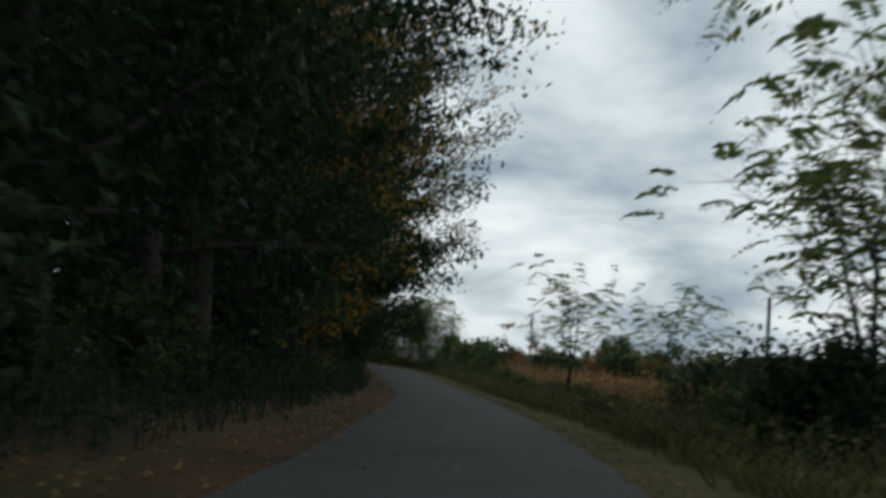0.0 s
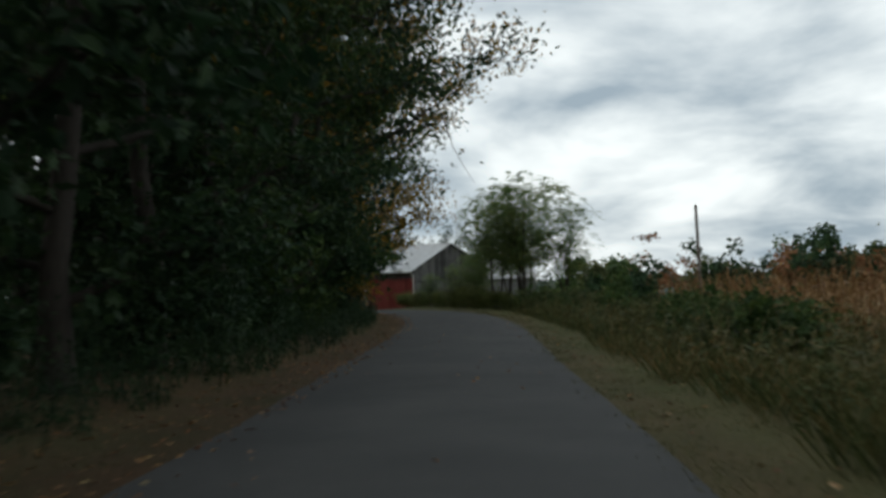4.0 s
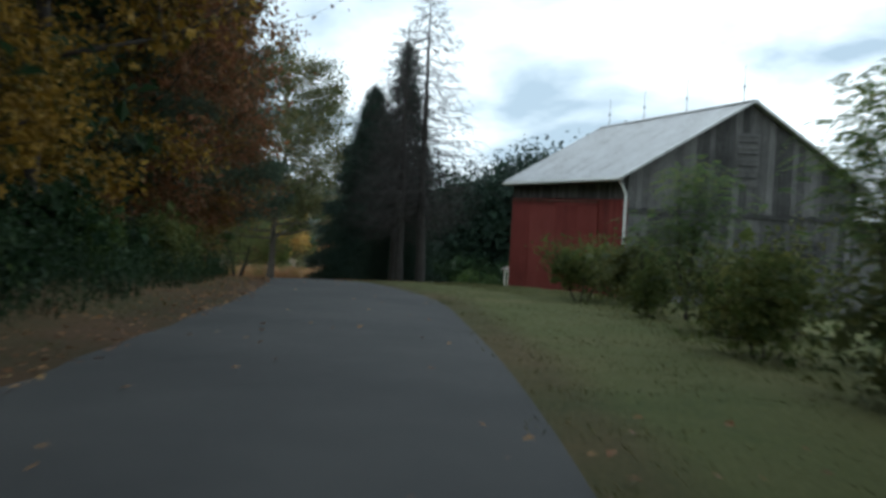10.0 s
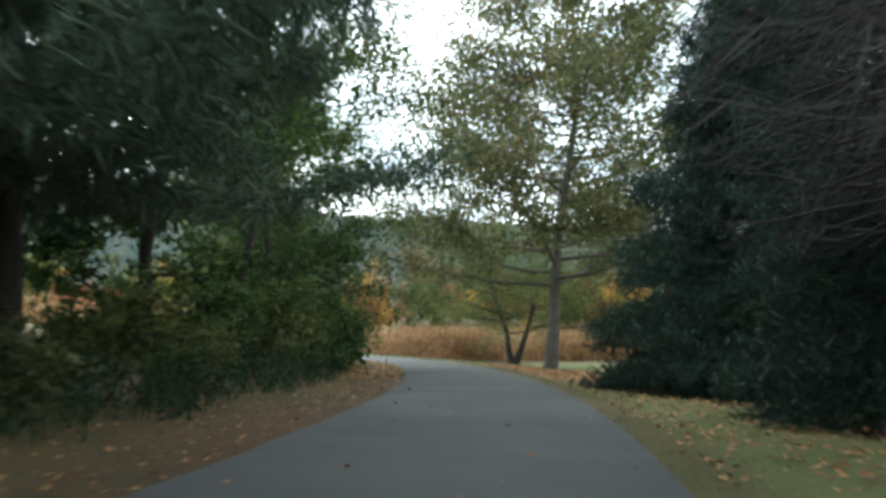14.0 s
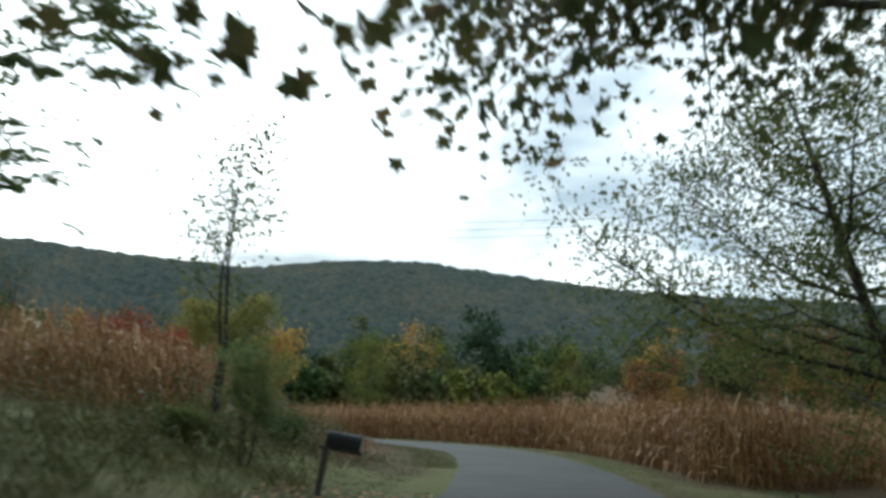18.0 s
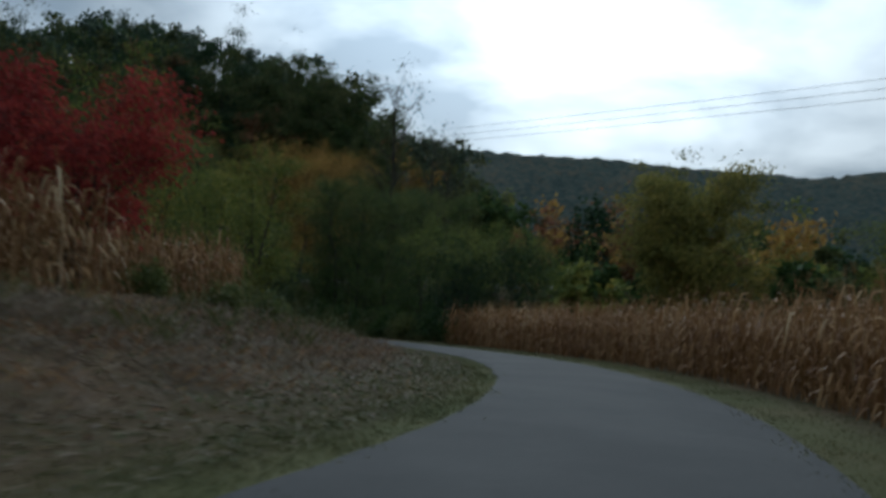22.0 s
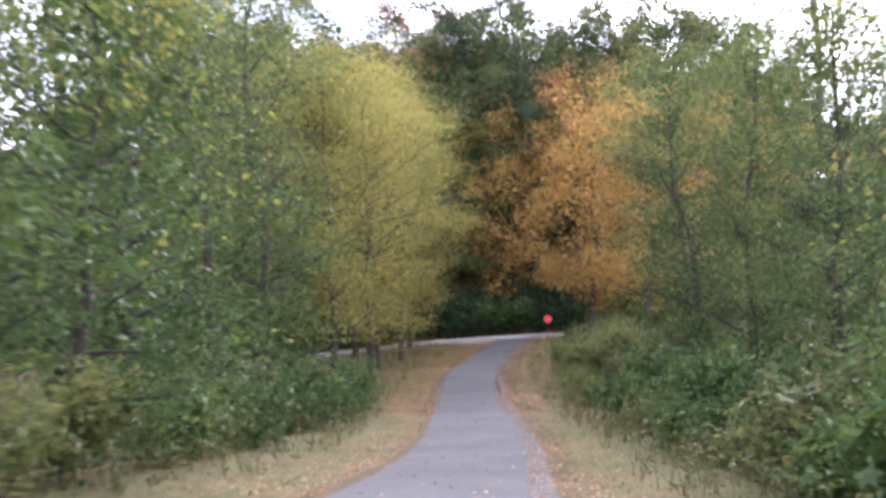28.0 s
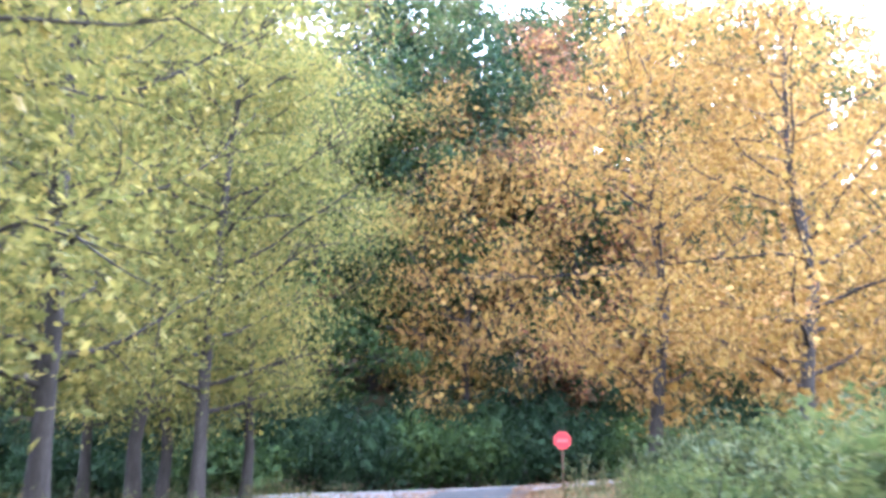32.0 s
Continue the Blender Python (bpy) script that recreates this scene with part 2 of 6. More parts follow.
LEAF = {
    "green": leafy("green_leaves", [(0.1, (0.022, 0.045, 0.014)), (0.5, (0.050, 0.090, 0.024)), (0.9, (0.105, 0.145, 0.036))]),
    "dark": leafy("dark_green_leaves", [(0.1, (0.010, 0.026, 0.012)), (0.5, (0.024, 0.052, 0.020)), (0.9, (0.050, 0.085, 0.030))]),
    "yellow": leafy("yellow_autumn_leaves", [(0.05, (0.075, 0.075, 0.018)), (0.4, (0.22, 0.135, 0.022)), (0.7, (0.34, 0.20, 0.03)), (0.95, (0.40, 0.27, 0.05))]),
    "orange": leafy("orange_autumn_leaves", [(0.05, (0.20, 0.115, 0.040)), (0.45, (0.38, 0.220, 0.052)), (0.75, (0.48, 0.325, 0.080)), (0.95, (0.42, 0.18, 0.07))]),
    "rust": leafy("rust_brown_leaves", [(0.05, (0.075, 0.075, 0.030)), (0.45, (0.19, 0.098, 0.045)), (0.75, (0.26, 0.105, 0.050)), (0.95, (0.29, 0.18, 0.060))]),
    "red": leafy("red_sumac_leaves", [(0.05, (0.11, 0.025, 0.020)), (0.5, (0.28, 0.035, 0.032)), (0.95, (0.42, 0.08, 0.055))], through=0.5),
    "lime": leafy("yellow_green_leaves", [(0.05, (0.060, 0.090, 0.020)), (0.45, (0.14, 0.165, 0.034)), (0.75, (0.24, 0.24, 0.05)), (0.95, (0.36, 0.29, 0.06))]),
    "gold": leafy("golden_green_leaves", [(0.05, (0.075, 0.088, 0.024)), (0.45, (0.185, 0.180, 0.044)), (0.75, (0.31, 0.265, 0.065)), (0.95, (0.44, 0.32, 0.085))], through=0.5),
    "olive": leafy("olive_green_leaves", [(0.05, (0.035, 0.050, 0.020)), (0.5, (0.085, 0.100, 0.034)), (0.95, (0.17, 0.16, 0.055))]),
    "sumac": leafy("pinnate_green_leaves", [(0.05, (0.065, 0.115, 0.048)), (0.5, (0.135, 0.195, 0.070)), (0.95, (0.26, 0.25, 0.075))], through=0.6),
    "fresh": leafy("soft_green_leaves", [(0.05, (0.045, 0.070, 0.022)), (0.5, (0.105, 0.130, 0.038)), (0.95, (0.20, 0.19, 0.06))], through=0.5),
    "needle": leafy("blue_green_needles", [(0.05, (0.008, 0.020, 0.014)), (0.5, (0.020, 0.042, 0.028)), (0.95, (0.045, 0.075, 0.048))], through=0.12),
    "pine": leafy("pine_needles", [(0.05, (0.026, 0.046, 0.032)), (0.5, (0.062, 0.092, 0.058)), (0.95, (0.125, 0.155, 0.090))], through=0.25),
    "syc": leafy("dull_green_big_leaves", [(0.05, (0.045, 0.060, 0.022)), (0.5, (0.095, 0.110, 0.040)), (0.8, (0.16, 0.14, 0.055)), (0.97, (0.24, 0.15, 0.06))]),
    "corn": leafy("dry_corn_leaves", [(0.05, (0.12, 0.055, 0.020)), (0.45, (0.25, 0.130, 0.048)), (0.82, (0.38, 0.235, 0.105)), (0.98, (0.58, 0.46, 0.28))], through=0.2, scale=0.12),
    "litter": leafy("fallen_leaves", [(0.05, (0.10, 0.05, 0.025)), (0.45, (0.24, 0.11, 0.045)), (0.8, (0.36, 0.20, 0.08)), (0.97, (0.45, 0.33, 0.15))], through=0.05),
    "grass": leafy("verge_grass", [(0.05, (0.050, 0.062, 0.022)), (0.5, (0.110, 0.115, 0.044)), (0.95, (0.24, 0.20, 0.095))], through=0.2),
    "weeds": leafy("tall_weeds", [(0.05, (0.035, 0.055, 0.018)), (0.45, (0.085, 0.100, 0.030)), (0.75, (0.15, 0.12, 0.045)), (0.97, (0.26, 0.17, 0.07))], through=0.2),
    "straw": leafy("dead_brown_straw", [(0.05, (0.075, 0.055, 0.038)), (0.45, (0.165, 0.122, 0.080)), (0.85, (0.28, 0.22, 0.15)), (0.97, (0.46, 0.39, 0.29))], through=0.1),
}


def earth_material():
    """Ground: leaf-strewn soil under the woods, grass where it is open; noise at three scales."""
    m, n, l = shader("grass_and_soil")
    out = n.new("ShaderNodeOutputMaterial")
    b = add(n, "ShaderNodeBsdfPrincipled", Roughness=0.95)
    b.inputs["Specular IOR Level"].default_value = 0.15
    co = n.new("ShaderNodeTexCoord")
    kind = n.new("ShaderNodeAttribute")
    kind.attribute_name = "cover"
    big = add(n, "ShaderNodeTexNoise", Scale=0.35, Detail=6.0, Roughness=0.6)
    small = add(n, "ShaderNodeTexNoise", Scale=16.0, Detail=8.0, Roughness=0.7)
    for t in (big, small):
        l.new(co.outputs["Object"], t.inputs["Vector"])
    mx = n.new("ShaderNodeMix")
    mx.inputs[0].default_value = 0.55
    l.new(big.outputs[0], mx.inputs[2])
    l.new(small.outputs[0], mx.inputs[3])
    lawn = ramp(n, [(0.30, (0.050, 0.068, 0.020)), (0.5, (0.108, 0.117, 0.041)), (0.7, (0.185, 0.172, 0.074))])
    soil = ramp(n, [(0.32, (0.030, 0.022, 0.014)), (0.5, (0.080, 0.050, 0.028)), (0.7, (0.165, 0.098, 0.050))])
    for r in (lawn, soil):
        l.new(mx.outputs[0], r.inputs[0])
    edge = n.new("ShaderNodeMath")
    edge.operation = "MULTIPLY_ADD"
    edge.inputs[1].default_value, edge.inputs[2].default_value = 0.9, -0.45
    l.new(big.outputs[0], edge.inputs[0])
    tot = n.new("ShaderNodeMath")
    tot.operation = "ADD"
    tot.use_clamp = True
    l.new(kind.outputs["Fac"], tot.inputs[0])
    l.new(edge.outputs[0], tot.inputs[1])
    mc = n.new("ShaderNodeMix")
    mc.data_type = "RGBA"
    l.new(tot.outputs[0], mc.inputs[0])
    l.new(lawn.outputs[0], mc.inputs[6])
    l.new(soil.outputs[0], mc.inputs[7])
    l.new(mc.outputs[2], b.inputs["Base Color"])
    bu = add(n, "ShaderNodeBump", Strength=0.8, Distance=0.05)
    l.new(small.outputs[0], bu.inputs["Height"])
    l.new(bu.outputs[0], b.inputs["Normal"])
    l.new(b.outputs[0], out.inputs[0])
    return m


EARTH = earth_material()
# distance haze is mixed into the far trees' colours: paler and bluer
HILL = surface("wooded_hillside_with_haze", [(0.34, (0.040, 0.056, 0.054)), (0.48, (0.078, 0.098, 0.086)), (0.60, (0.130, 0.118, 0.088)), (0.72, (0.18, 0.15, 0.10))], mixing=0.68, fine=0.16, broad=0.012, rough=1.0, bump=1.0, depth=3.0, spec=0.0)

# ---- the plan: the lane, the lie of the land ----
# centre line of the lane from before the start to the side road: x, y, z
LANE = [
    (-5.5, -24.0, -1.75), (-3.3, -12.0, -1.68), (-1.3, 0.2, -1.61), (0.0, 12.0, -1.56), (0.3, 23.9, -1.62), (0.35, 35.9, -1.77),
    (0.15, 47.9, -1.88), (-0.45, 59.8, -1.88), (-1.5, 71.8, -1.81), (-2.5, 83.7, -1.65), (-3.8, 95.5, -1.46),
    (-5.9, 107.2, -1.27), (-8.9, 118.7, -1.10), (-12.6, 130.0, -1.00), (-17.1, 141.0, -0.92), (-22.3, 151.8, -0.98),
    (-34.3, 172.3, -1.62), (-48.8, 191.1, -2.75), (-65.6, 208.0, -3.90), (-84.9, 221.3, -4.95), (-95.9, 225.4, -5.50),
    (-107.4, 227.6, -6.15), (-119.1, 227.7, -6.82), (-130.8, 225.9, -7.55), (-153.65, 219.35, -9.06), (-176.3, 211.5, -10.80),
    (-187.2, 207.6, -11.35), (-197.9, 203.2, -11.50), (-208.5, 198.7, -11.25), (-219.6, 194.4, -10.45), (-230.3, 191.7, -9.45),
    (-242.0, 189.3, -8.40),
]


def spline(points, step):
    """Points about every step metres on a smooth curve through the given ones."""
    p = np.array(points, float)
    q = np.vstack([2 * p[0] - p[1], p, 2 * p[-1] - p[-2]])
    out = []
    for i in range(1, len(q) - 2):
        n = max(2, int(np.linalg.norm(q[i + 1] - q[i]) / step))
        for u in np.arange(n) / n:
            a, b, c, d = q[i - 1 : i + 3]
            out.append(0.5 * (2 * b + (c - a) * u + (2 * a - 5 * b + 4 * c - d) * u**2 + (3 * b - a - 3 * c + d) * u**3))
    out.append(p[-1])
    return np.array(out)


CENTRE = spline(LANE, 1.5)
ALONG = np.r_[0, np.cumsum(np.linalg.norm(np.diff(CENTRE[:, :2], axis=0), axis=1))]
AHEAD = np.gradient(CENTRE[:, :2], ALONG, axis=0)
AHEAD /= np.linalg.norm(AHEAD, axis=1)[:, None]
LEFTWARD = np.c_[-AHEAD[:, 1], AHEAD[:, 0]]
LENGTH = float(ALONG[-1])
# along the lane: metres from its centre to the left and right edge of the asphalt; height of the bank ten metres off and its slope further out, left and right
EDGE_L = np.interp(ALONG, [0, 60, 100, 150, 190, 230, 300, 312, 321, 328, 335, 345, LENGTH], [1.8, 1.9, 2.3, 2.15, 1.85, 1.55, 1.65, 1.45, 1.35, 1.15, 1.3, 1.5, 1.55])
EDGE_R = np.interp(ALONG, [0, 60, 300, 315, 325, 331, 338, 350, LENGTH], [2.75, 2.75, 2.65, 2.75, 2.65, 2.5, 2.15, 2.25, 2.25])
BANK_L = np.interp(ALONG, [0, 180, 215, 246, 262, 285, 325, 342, 358, LENGTH], [0.7, 0.7, 0.5, 1.2, 1.3, 1.3, 1.3, 1.3, 0.5, 0.3])
RISE_L = np.interp(ALONG, [0, 180, 230, 265, 310, 330, LENGTH], [0.05, 0.05, 0.06, 0.11, 0.09, 0.03, 0.02])
BANK_R = np.interp(ALONG, [0, 110, 150, 170, 205, 225, 260, 320, LENGTH], [-0.45, -0.5, -0.2, 0.1, 0.1, -0.5, -0.4, -0.1, 0.1])
RISE_R = np.interp(ALONG, [0, 100, 140, 200, 240, 310, LENGTH], [-0.01, -0.02, -0.075, -0.06, -0.025, -0.02, 0.0])


def lane(s, left=0.0):
    """The place at s metres along the lane and so many metres to the left of its centre, on the ground."""
    i = np.interp(s, ALONG, np.arange(len(ALONG)))
    k = int(np.clip(round(float(i)), 0, len(ALONG) - 1))
    c = np.array([np.interp(s, ALONG, CENTRE[:, n]) for n in range(2)]) + LEFTWARD[k] * left
    if s > LENGTH:
        c = c + AHEAD[-1] * (s - LENGTH)
    if s < 0:
        c = c + AHEAD[0] * s
    return float(c[0]), float(c[1])


def soft(u):
    u = np.clip(u, 0, 1)
    return u * u * (3 - 2 * u)


def land(x, y):
    """Height of the ground at many places, with the way along the lane and the metres to its left."""
    x, y = np.atleast_1d(np.asarray(x, float)), np.atleast_1d(np.asarray(y, float))
    z, way, off = np.empty(len(x)), np.empty(len(x)), np.empty(len(x))
    for a in range(0, len(x), 20000):
        b = slice(a, a + 20000)
        dx, dy = x[b, None] - CENTRE[:, 0], y[b, None] - CENTRE[:, 1]
        d2 = dx * dx + dy * dy
        k = d2.argmin(1)
        r = np.arange(len(k))
        side = dx[r, k] * LEFTWARD[k, 0] + dy[r, k] * LEFTWARD[k, 1]
        fore = dx[r, k] * AHEAD[k, 0] + dy[r, k] * AHEAD[k, 1]
        d = np.sqrt(d2[r, k])
        w = 1 / (d2 + 0.3) ** 2.5
        w /= w.sum(1, keepdims=True)
        left = soft(side / 6 + 0.5)
        bank = (w @ BANK_L) * left + (w @ BANK_R) * (1 - left)
        rise = (w @ RISE_L) * left + (w @ RISE_R) * (1 - left)
        near = np.interp(ALONG[k] + fore, ALONG, CENTRE[:, 2])
        mean = w @ CENTRE[:, 2]
        t = soft((d - 4) / 14)
        z[b] = near * (1 - t) + mean * t + bank * soft((d - 2.6) / 7.4) + rise * np.clip(d - 10, 0, 45)
        way[b], off[b] = ALONG[k] + fore, np.where(side < 0, -d, d)
    far = soft((np.abs(off) - 120) / 250)
    z = z * (1 - far) - 10.0 * far
    # the hill behind the side road
    fall = np.interp(y, [-60, 60, 120, 158, 190, 212, 227, 240, 262], [0.0, 0.8, 0.86, 0.78, 0.63, 0.50, 0.28, 0.12, 0.0])
    past = -((x + 245.5) * 0.89 + (y - 186.6) * 0.46)
    z = z + 10 * soft((past - 5) / 20) * fall * (x < -180)
    z = z + 54 * soft((-252 - x) / 130) * fall * soft((x + 900) / 400)
    # the side road climbs northwards
    z = z + 0.06 * np.clip((x + 245.5) * -0.46 + (y - 186.6) * 0.89, -35, 35) * soft((34 - np.abs(past)) / 22) * soft((-215 - x) / 12)
    return z, way, off


def ground(x, y):
    return float(land(x, y)[0][0])

# ---- mesh builders ----
RNG = np.random.default_rng(7)


def mesh(name, verts, faces, mat, smooth=False):
    """One mesh from numpy corners and faces (an array of quads or triangles, or a list of such arrays)."""
    me = bpy.data.meshes.new(name)
    faces = faces if isinstance(faces, list) else [faces]
    faces = [np.asarray(f, np.int32) for f in faces if len(f)]
    me.vertices.add(len(verts))
    me.vertices.foreach_set("co", np.asarray(verts, np.float32).ravel())
    idx = np.concatenate([f.ravel() for f in faces])
    sizes = np.concatenate([np.full(len(f), f.shape[1], np.int32) for f in faces])
    me.loops.add(len(idx))
    me.loops.foreach_set("vertex_index", idx)
    me.polygons.add(len(sizes))
    me.polygons.foreach_set("loop_start", np.r_[0, np.cumsum(sizes)[:-1]].astype(np.int32))
    me.polygons.foreach_set("loop_total", sizes)
    me.polygons.foreach_set("use_smooth", np.full(len(sizes), smooth))
    me.update(calc_edges=True)
    me.materials.append(mat)
    return me


def made(name, verts, faces, mat, parent=None, label="", smooth=False):
    ob = new(name, mesh(name, verts, faces, mat, smooth))
    if parent is not None:
        ob.parent = parent
    return tagged(ob, label)


def part(name, bm, mat, parent, label=""):
    """Link a bmesh as one mesh object under a thing or a part."""
    me = bpy.data.meshes.new(name)
    bm.to_mesh(me)
    bm.free()
    me.materials.append(mat)
    ob = new(name, me)
    ob.parent = parent
    return tagged(ob, label)


def box(bm, lo, hi, m=None, bevel=0.0):
    """A box between two corners, bevelled, into bm."""
    lo, hi = Vector(lo), Vector(hi)
    size = hi - lo
    t = Matrix.Translation((lo + hi) / 2) @ Matrix.Diagonal((*size, 1))
    made_box = bmesh.ops.create_cube(bm, size=1, matrix=t)
    vs = made_box["verts"]
    if bevel:
        es = list({e for v in vs for e in v.link_edges})
        r = bmesh.ops.bevel(bm, geom=es, offset=bevel, segments=1, affect="EDGES")
        vs = list({v for f in r["faces"] for v in f.verts} | {v for v in vs if v.is_valid})
    if m is not None:
        bmesh.ops.transform(bm, matrix=m, verts=vs)
    return bm


def tube(line, radii, sides=6, cap=True):
    """A tapered tube along a line of points."""
    p = np.asarray(line, float)
    r = np.asarray(radii, float)
    d = np.gradient(p, axis=0)
    d /= np.linalg.norm(d, axis=1)[:, None] + 1e-9
    ref = np.where(np.abs(d[:, 2:3]) > 0.8, np.array([[1.0, 0, 0]]), np.array([[0, 0, 1.0]]))
    u = np.cross(d, ref)
    u /= np.linalg.norm(u, axis=1)[:, None] + 1e-9
    v = np.cross(d, u)
    a = np.arange(sides) * 2 * np.pi / sides
    ring = (u[:, None] * np.cos(a)[:, None] + v[:, None] * np.sin(a)[:, None]) * r[:, None, None] + p[:, None]
    n = len(p)
    i = np.arange(n - 1)[:, None] * sides + np.arange(sides)
    j = np.arange(n - 1)[:, None] * sides + (np.arange(sides) + 1) % sides
    f = np.stack([i, j, j + sides, i + sides], -1).reshape(-1, 4)
    return ring.reshape(-1, 3), f


def joined(pieces):
    """Several (verts, quads) as one."""
    vs, fs, n = [], [], 0
    for v, f in pieces:
        vs.append(v)
        fs.append(np.asarray(f) + n)
        n += len(v)
    return np.concatenate(vs), np.concatenate(fs)


def unit(a):
    return a / (np.linalg.norm(a, axis=-1, keepdims=True) + 1e-9)


def leaves(rng, at, size, up=0.6, droop=0.4, slim=0.55, fold=0.18):
    """A folded four-cornered leaf at every place: random turn, hanging a little, size in metres."""
    n = len(at)
    normal = unit(rng.normal(size=(n, 3)) + np.array([0, 0, up * 2.0]))
    way = rng.normal(size=(n, 3)) + np.array([0, 0, -droop * 1.6])
    way = unit(way - (way * normal).sum(1, keepdims=True) * normal)
    side = np.cross(normal, way)
    s = (size * rng.uniform(0.65, 1.3, n))[:, None]
    mid = at + way * s * 0.45
    v = np.stack([at, mid + side * s * slim * 0.5 + normal * s * fold, at + way * s, mid - side * s * slim * 0.5 + normal * s * fold], 1)
    return v.reshape(-1, 3), np.arange(4 * n).reshape(-1, 4)


def lobed(rng, at, size, droop=0.7):
    """Broad lobed leaves as ten-cornered faces."""
    n = len(at)
    ang = np.radians([0, 25, 50, 78, 110, 180, 250, 282, 310, 335])
    rad = np.array([1.0, 0.55, 0.95, 0.5, 0.72, 0.28, 0.72, 0.5, 0.95, 0.55]) * 0.55
    normal = unit(rng.normal(size=(n, 3)) + np.array([0, 0, 0.5]))
    way = rng.normal(size=(n, 3)) + np.array([0, 0, -droop * 1.6])
    way = unit(way - (way * normal).sum(1, keepdims=True) * normal)
    side = np.cross(normal, way)
    s = (size * rng.uniform(0.6, 1.25, n))[:, None, None]
    v = at[:, None] + s * (way[:, None] * (np.cos(ang) * rad)[None, :, None] + side[:, None] * (np.sin(ang) * rad)[None, :, None])
    v = v + s * normal[:, None] * (0.10 * np.abs(np.sin(ang)))[None, :, None]
    return v.reshape(-1, 3), np.arange(10 * n).reshape(-1, 10)


def fronds(rng, at, way, length, pairs=8, leaflet=0.24, sag=0.55):
    """Pinnate leaves: a row of leaflets on both sides of a hanging stalk."""
    n = len(at)
    way = unit(way)
    side = unit(np.cross(way, np.array([0, 0, 1.0])) + 1e-3)
    k = np.repeat(np.arange(pairs), 2)
    sgn = np.tile([1.0, -1.0], pairs)
    u = (k + 1) / pairs
    L = (length * rng.uniform(0.7, 1.2, n))[:, None, None]
    down = np.array([0, 0, -1.0])
    root = at[:, None] + L * (way[:, None] * u[None, :, None] + down * (sag * u * u)[None, :, None])
    lw = (leaflet * rng.uniform(0.8, 1.15, (n, 2 * pairs)) * np.sin(np.pi * (0.18 + 0.72 * u))[None])[..., None]
    out = unit(side[:, None] * sgn[None, :, None] + way[:, None] * 0.45 + down * 0.35 + rng.normal(size=(n, 2 * pairs, 3)) * 0.14)
    flat = unit(np.cross(out, way[:, None]))
    wide = unit(np.cross(flat, out)) * lw * 0.19
    v = np.stack([root, root + out * lw * 0.4 + wide, root + out * lw, root + out * lw * 0.4 - wide], 2)
    return v.reshape(-1, 3), np.arange(v.size // 3).reshape(-1, 4)


def limb(rng, start, way, length, r, bend=0.25, lift=0.15, n=6):
    """A wandering, rising branch: its line and radii."""
    p, d, out = np.array(start, float), np.array(way, float), []
    d /= np.linalg.norm(d)
    for k in range(n + 1):
        out.append(p.copy())
        d = d + rng.normal(size=3) * bend * 0.35 + np.array([0, 0, lift * 0.3])
        d /= np.linalg.norm(d)
        p = p + d * length / n
    return np.array(out), r * np.linspace(1, 0.18, n + 1)


def skeleton_of(rng, height, girth, first=0.25, limbs=16, spread=0.45, rising=0.6, twigs=4, lean=(0, 0), stems=1, fork=0.0, taper=0.12, cone=False, skirt=0.0, peak=0.22):
    """Trunk, limbs and twigs of a broadleaf tree. Returns the tubes of trunk and limbs and the points where leaves sit."""
    trunk, boughs, tips, inner = [], [], [], []
    for s in range(stems):
        ang = s * 2 * np.pi / stems + rng.uniform(0, 1)
        tilt = np.array([math.cos(ang), math.sin(ang), 0]) * (fork if stems > 1 else 0)
        h = height * (1 if s == 0 else rng.uniform(0.8, 0.98))
        n = 9
        u = np.linspace(0, 1, n)
        wob = np.cumsum(rng.normal(size=(n, 2)) * 0.012 * h, axis=0)
        line = np.c_[wob[:, 0] + (tilt[0] + lean[0]) * h * u, wob[:, 1] + (tilt[1] + lean[1]) * h * u, h * u - 0.25]
        line[:, :2] -= line[0, :2]
        r = girth * (taper + (1 - taper) * (1 - u) ** 0.9)
        r[0] *= 1.35
        trunk.append(tube(line, r, 8))
        for k in range(limbs // stems):
            f = first + (0.97 - first) * ((k + rng.uniform(0, 0.8)) / (limbs / stems))
            base = np.array([np.interp(f, u, line[:, i]) for i in range(3)])
            a = k * 2.4 + rng.uniform(-0.5, 0.5)
            out = height * spread * (0.35 + 0.65 * math.sin(math.pi * min(1, (1 - f) / (1 - first) * 0.75 + 0.12))) * rng.uniform(0.75, 1.1)
            if cone:
                out = height * spread * (peak + (1 - peak) * (1 - f) / (1 - first)) * rng.uniform(0.75, 1.1)
            if skirt:
                out *= 1 - skirt * max(0.0, 1 - base[2] / 5.5)
            d = np.array([math.cos(a), math.sin(a), rising * (0.3 + f)])
            bl, br = limb(rng, base, d, out, girth * 0.42 * (1 - f * 0.75), 0.3, 0.2)
            bough = [tube(bl, br, 5)]
            for w in range(twigs):
                g = rng.uniform(0.3, 1.0)
                tb = np.array([np.interp(g, np.linspace(0, 1, len(bl)), bl[:, i]) for i in range(3)])
                td = unit(bl[-1] - bl[0]) + rng.normal(size=3) * 0.75
                tl, tr = limb(rng, tb, td, out * 0.42 * rng.uniform(0.6, 1.2), max(0.012, br[0] * 0.3), 0.35, 0.0, 4)
                bough.append(tube(tl, tr, 3))
                tips.extend(tl[1:])
            tips.extend(bl[2:])
            inner.extend(bl[1:-2])
            boughs.append(joined(bough))
    return trunk, boughs, np.array(tips), np.array(inner)


def thing(name, label, category, group=""):
    """An Empty that parents the parts of one thing."""
    ob = new(name)
    ob.empty_display_size = 0.2
    return tagged(ob, label, category, group)


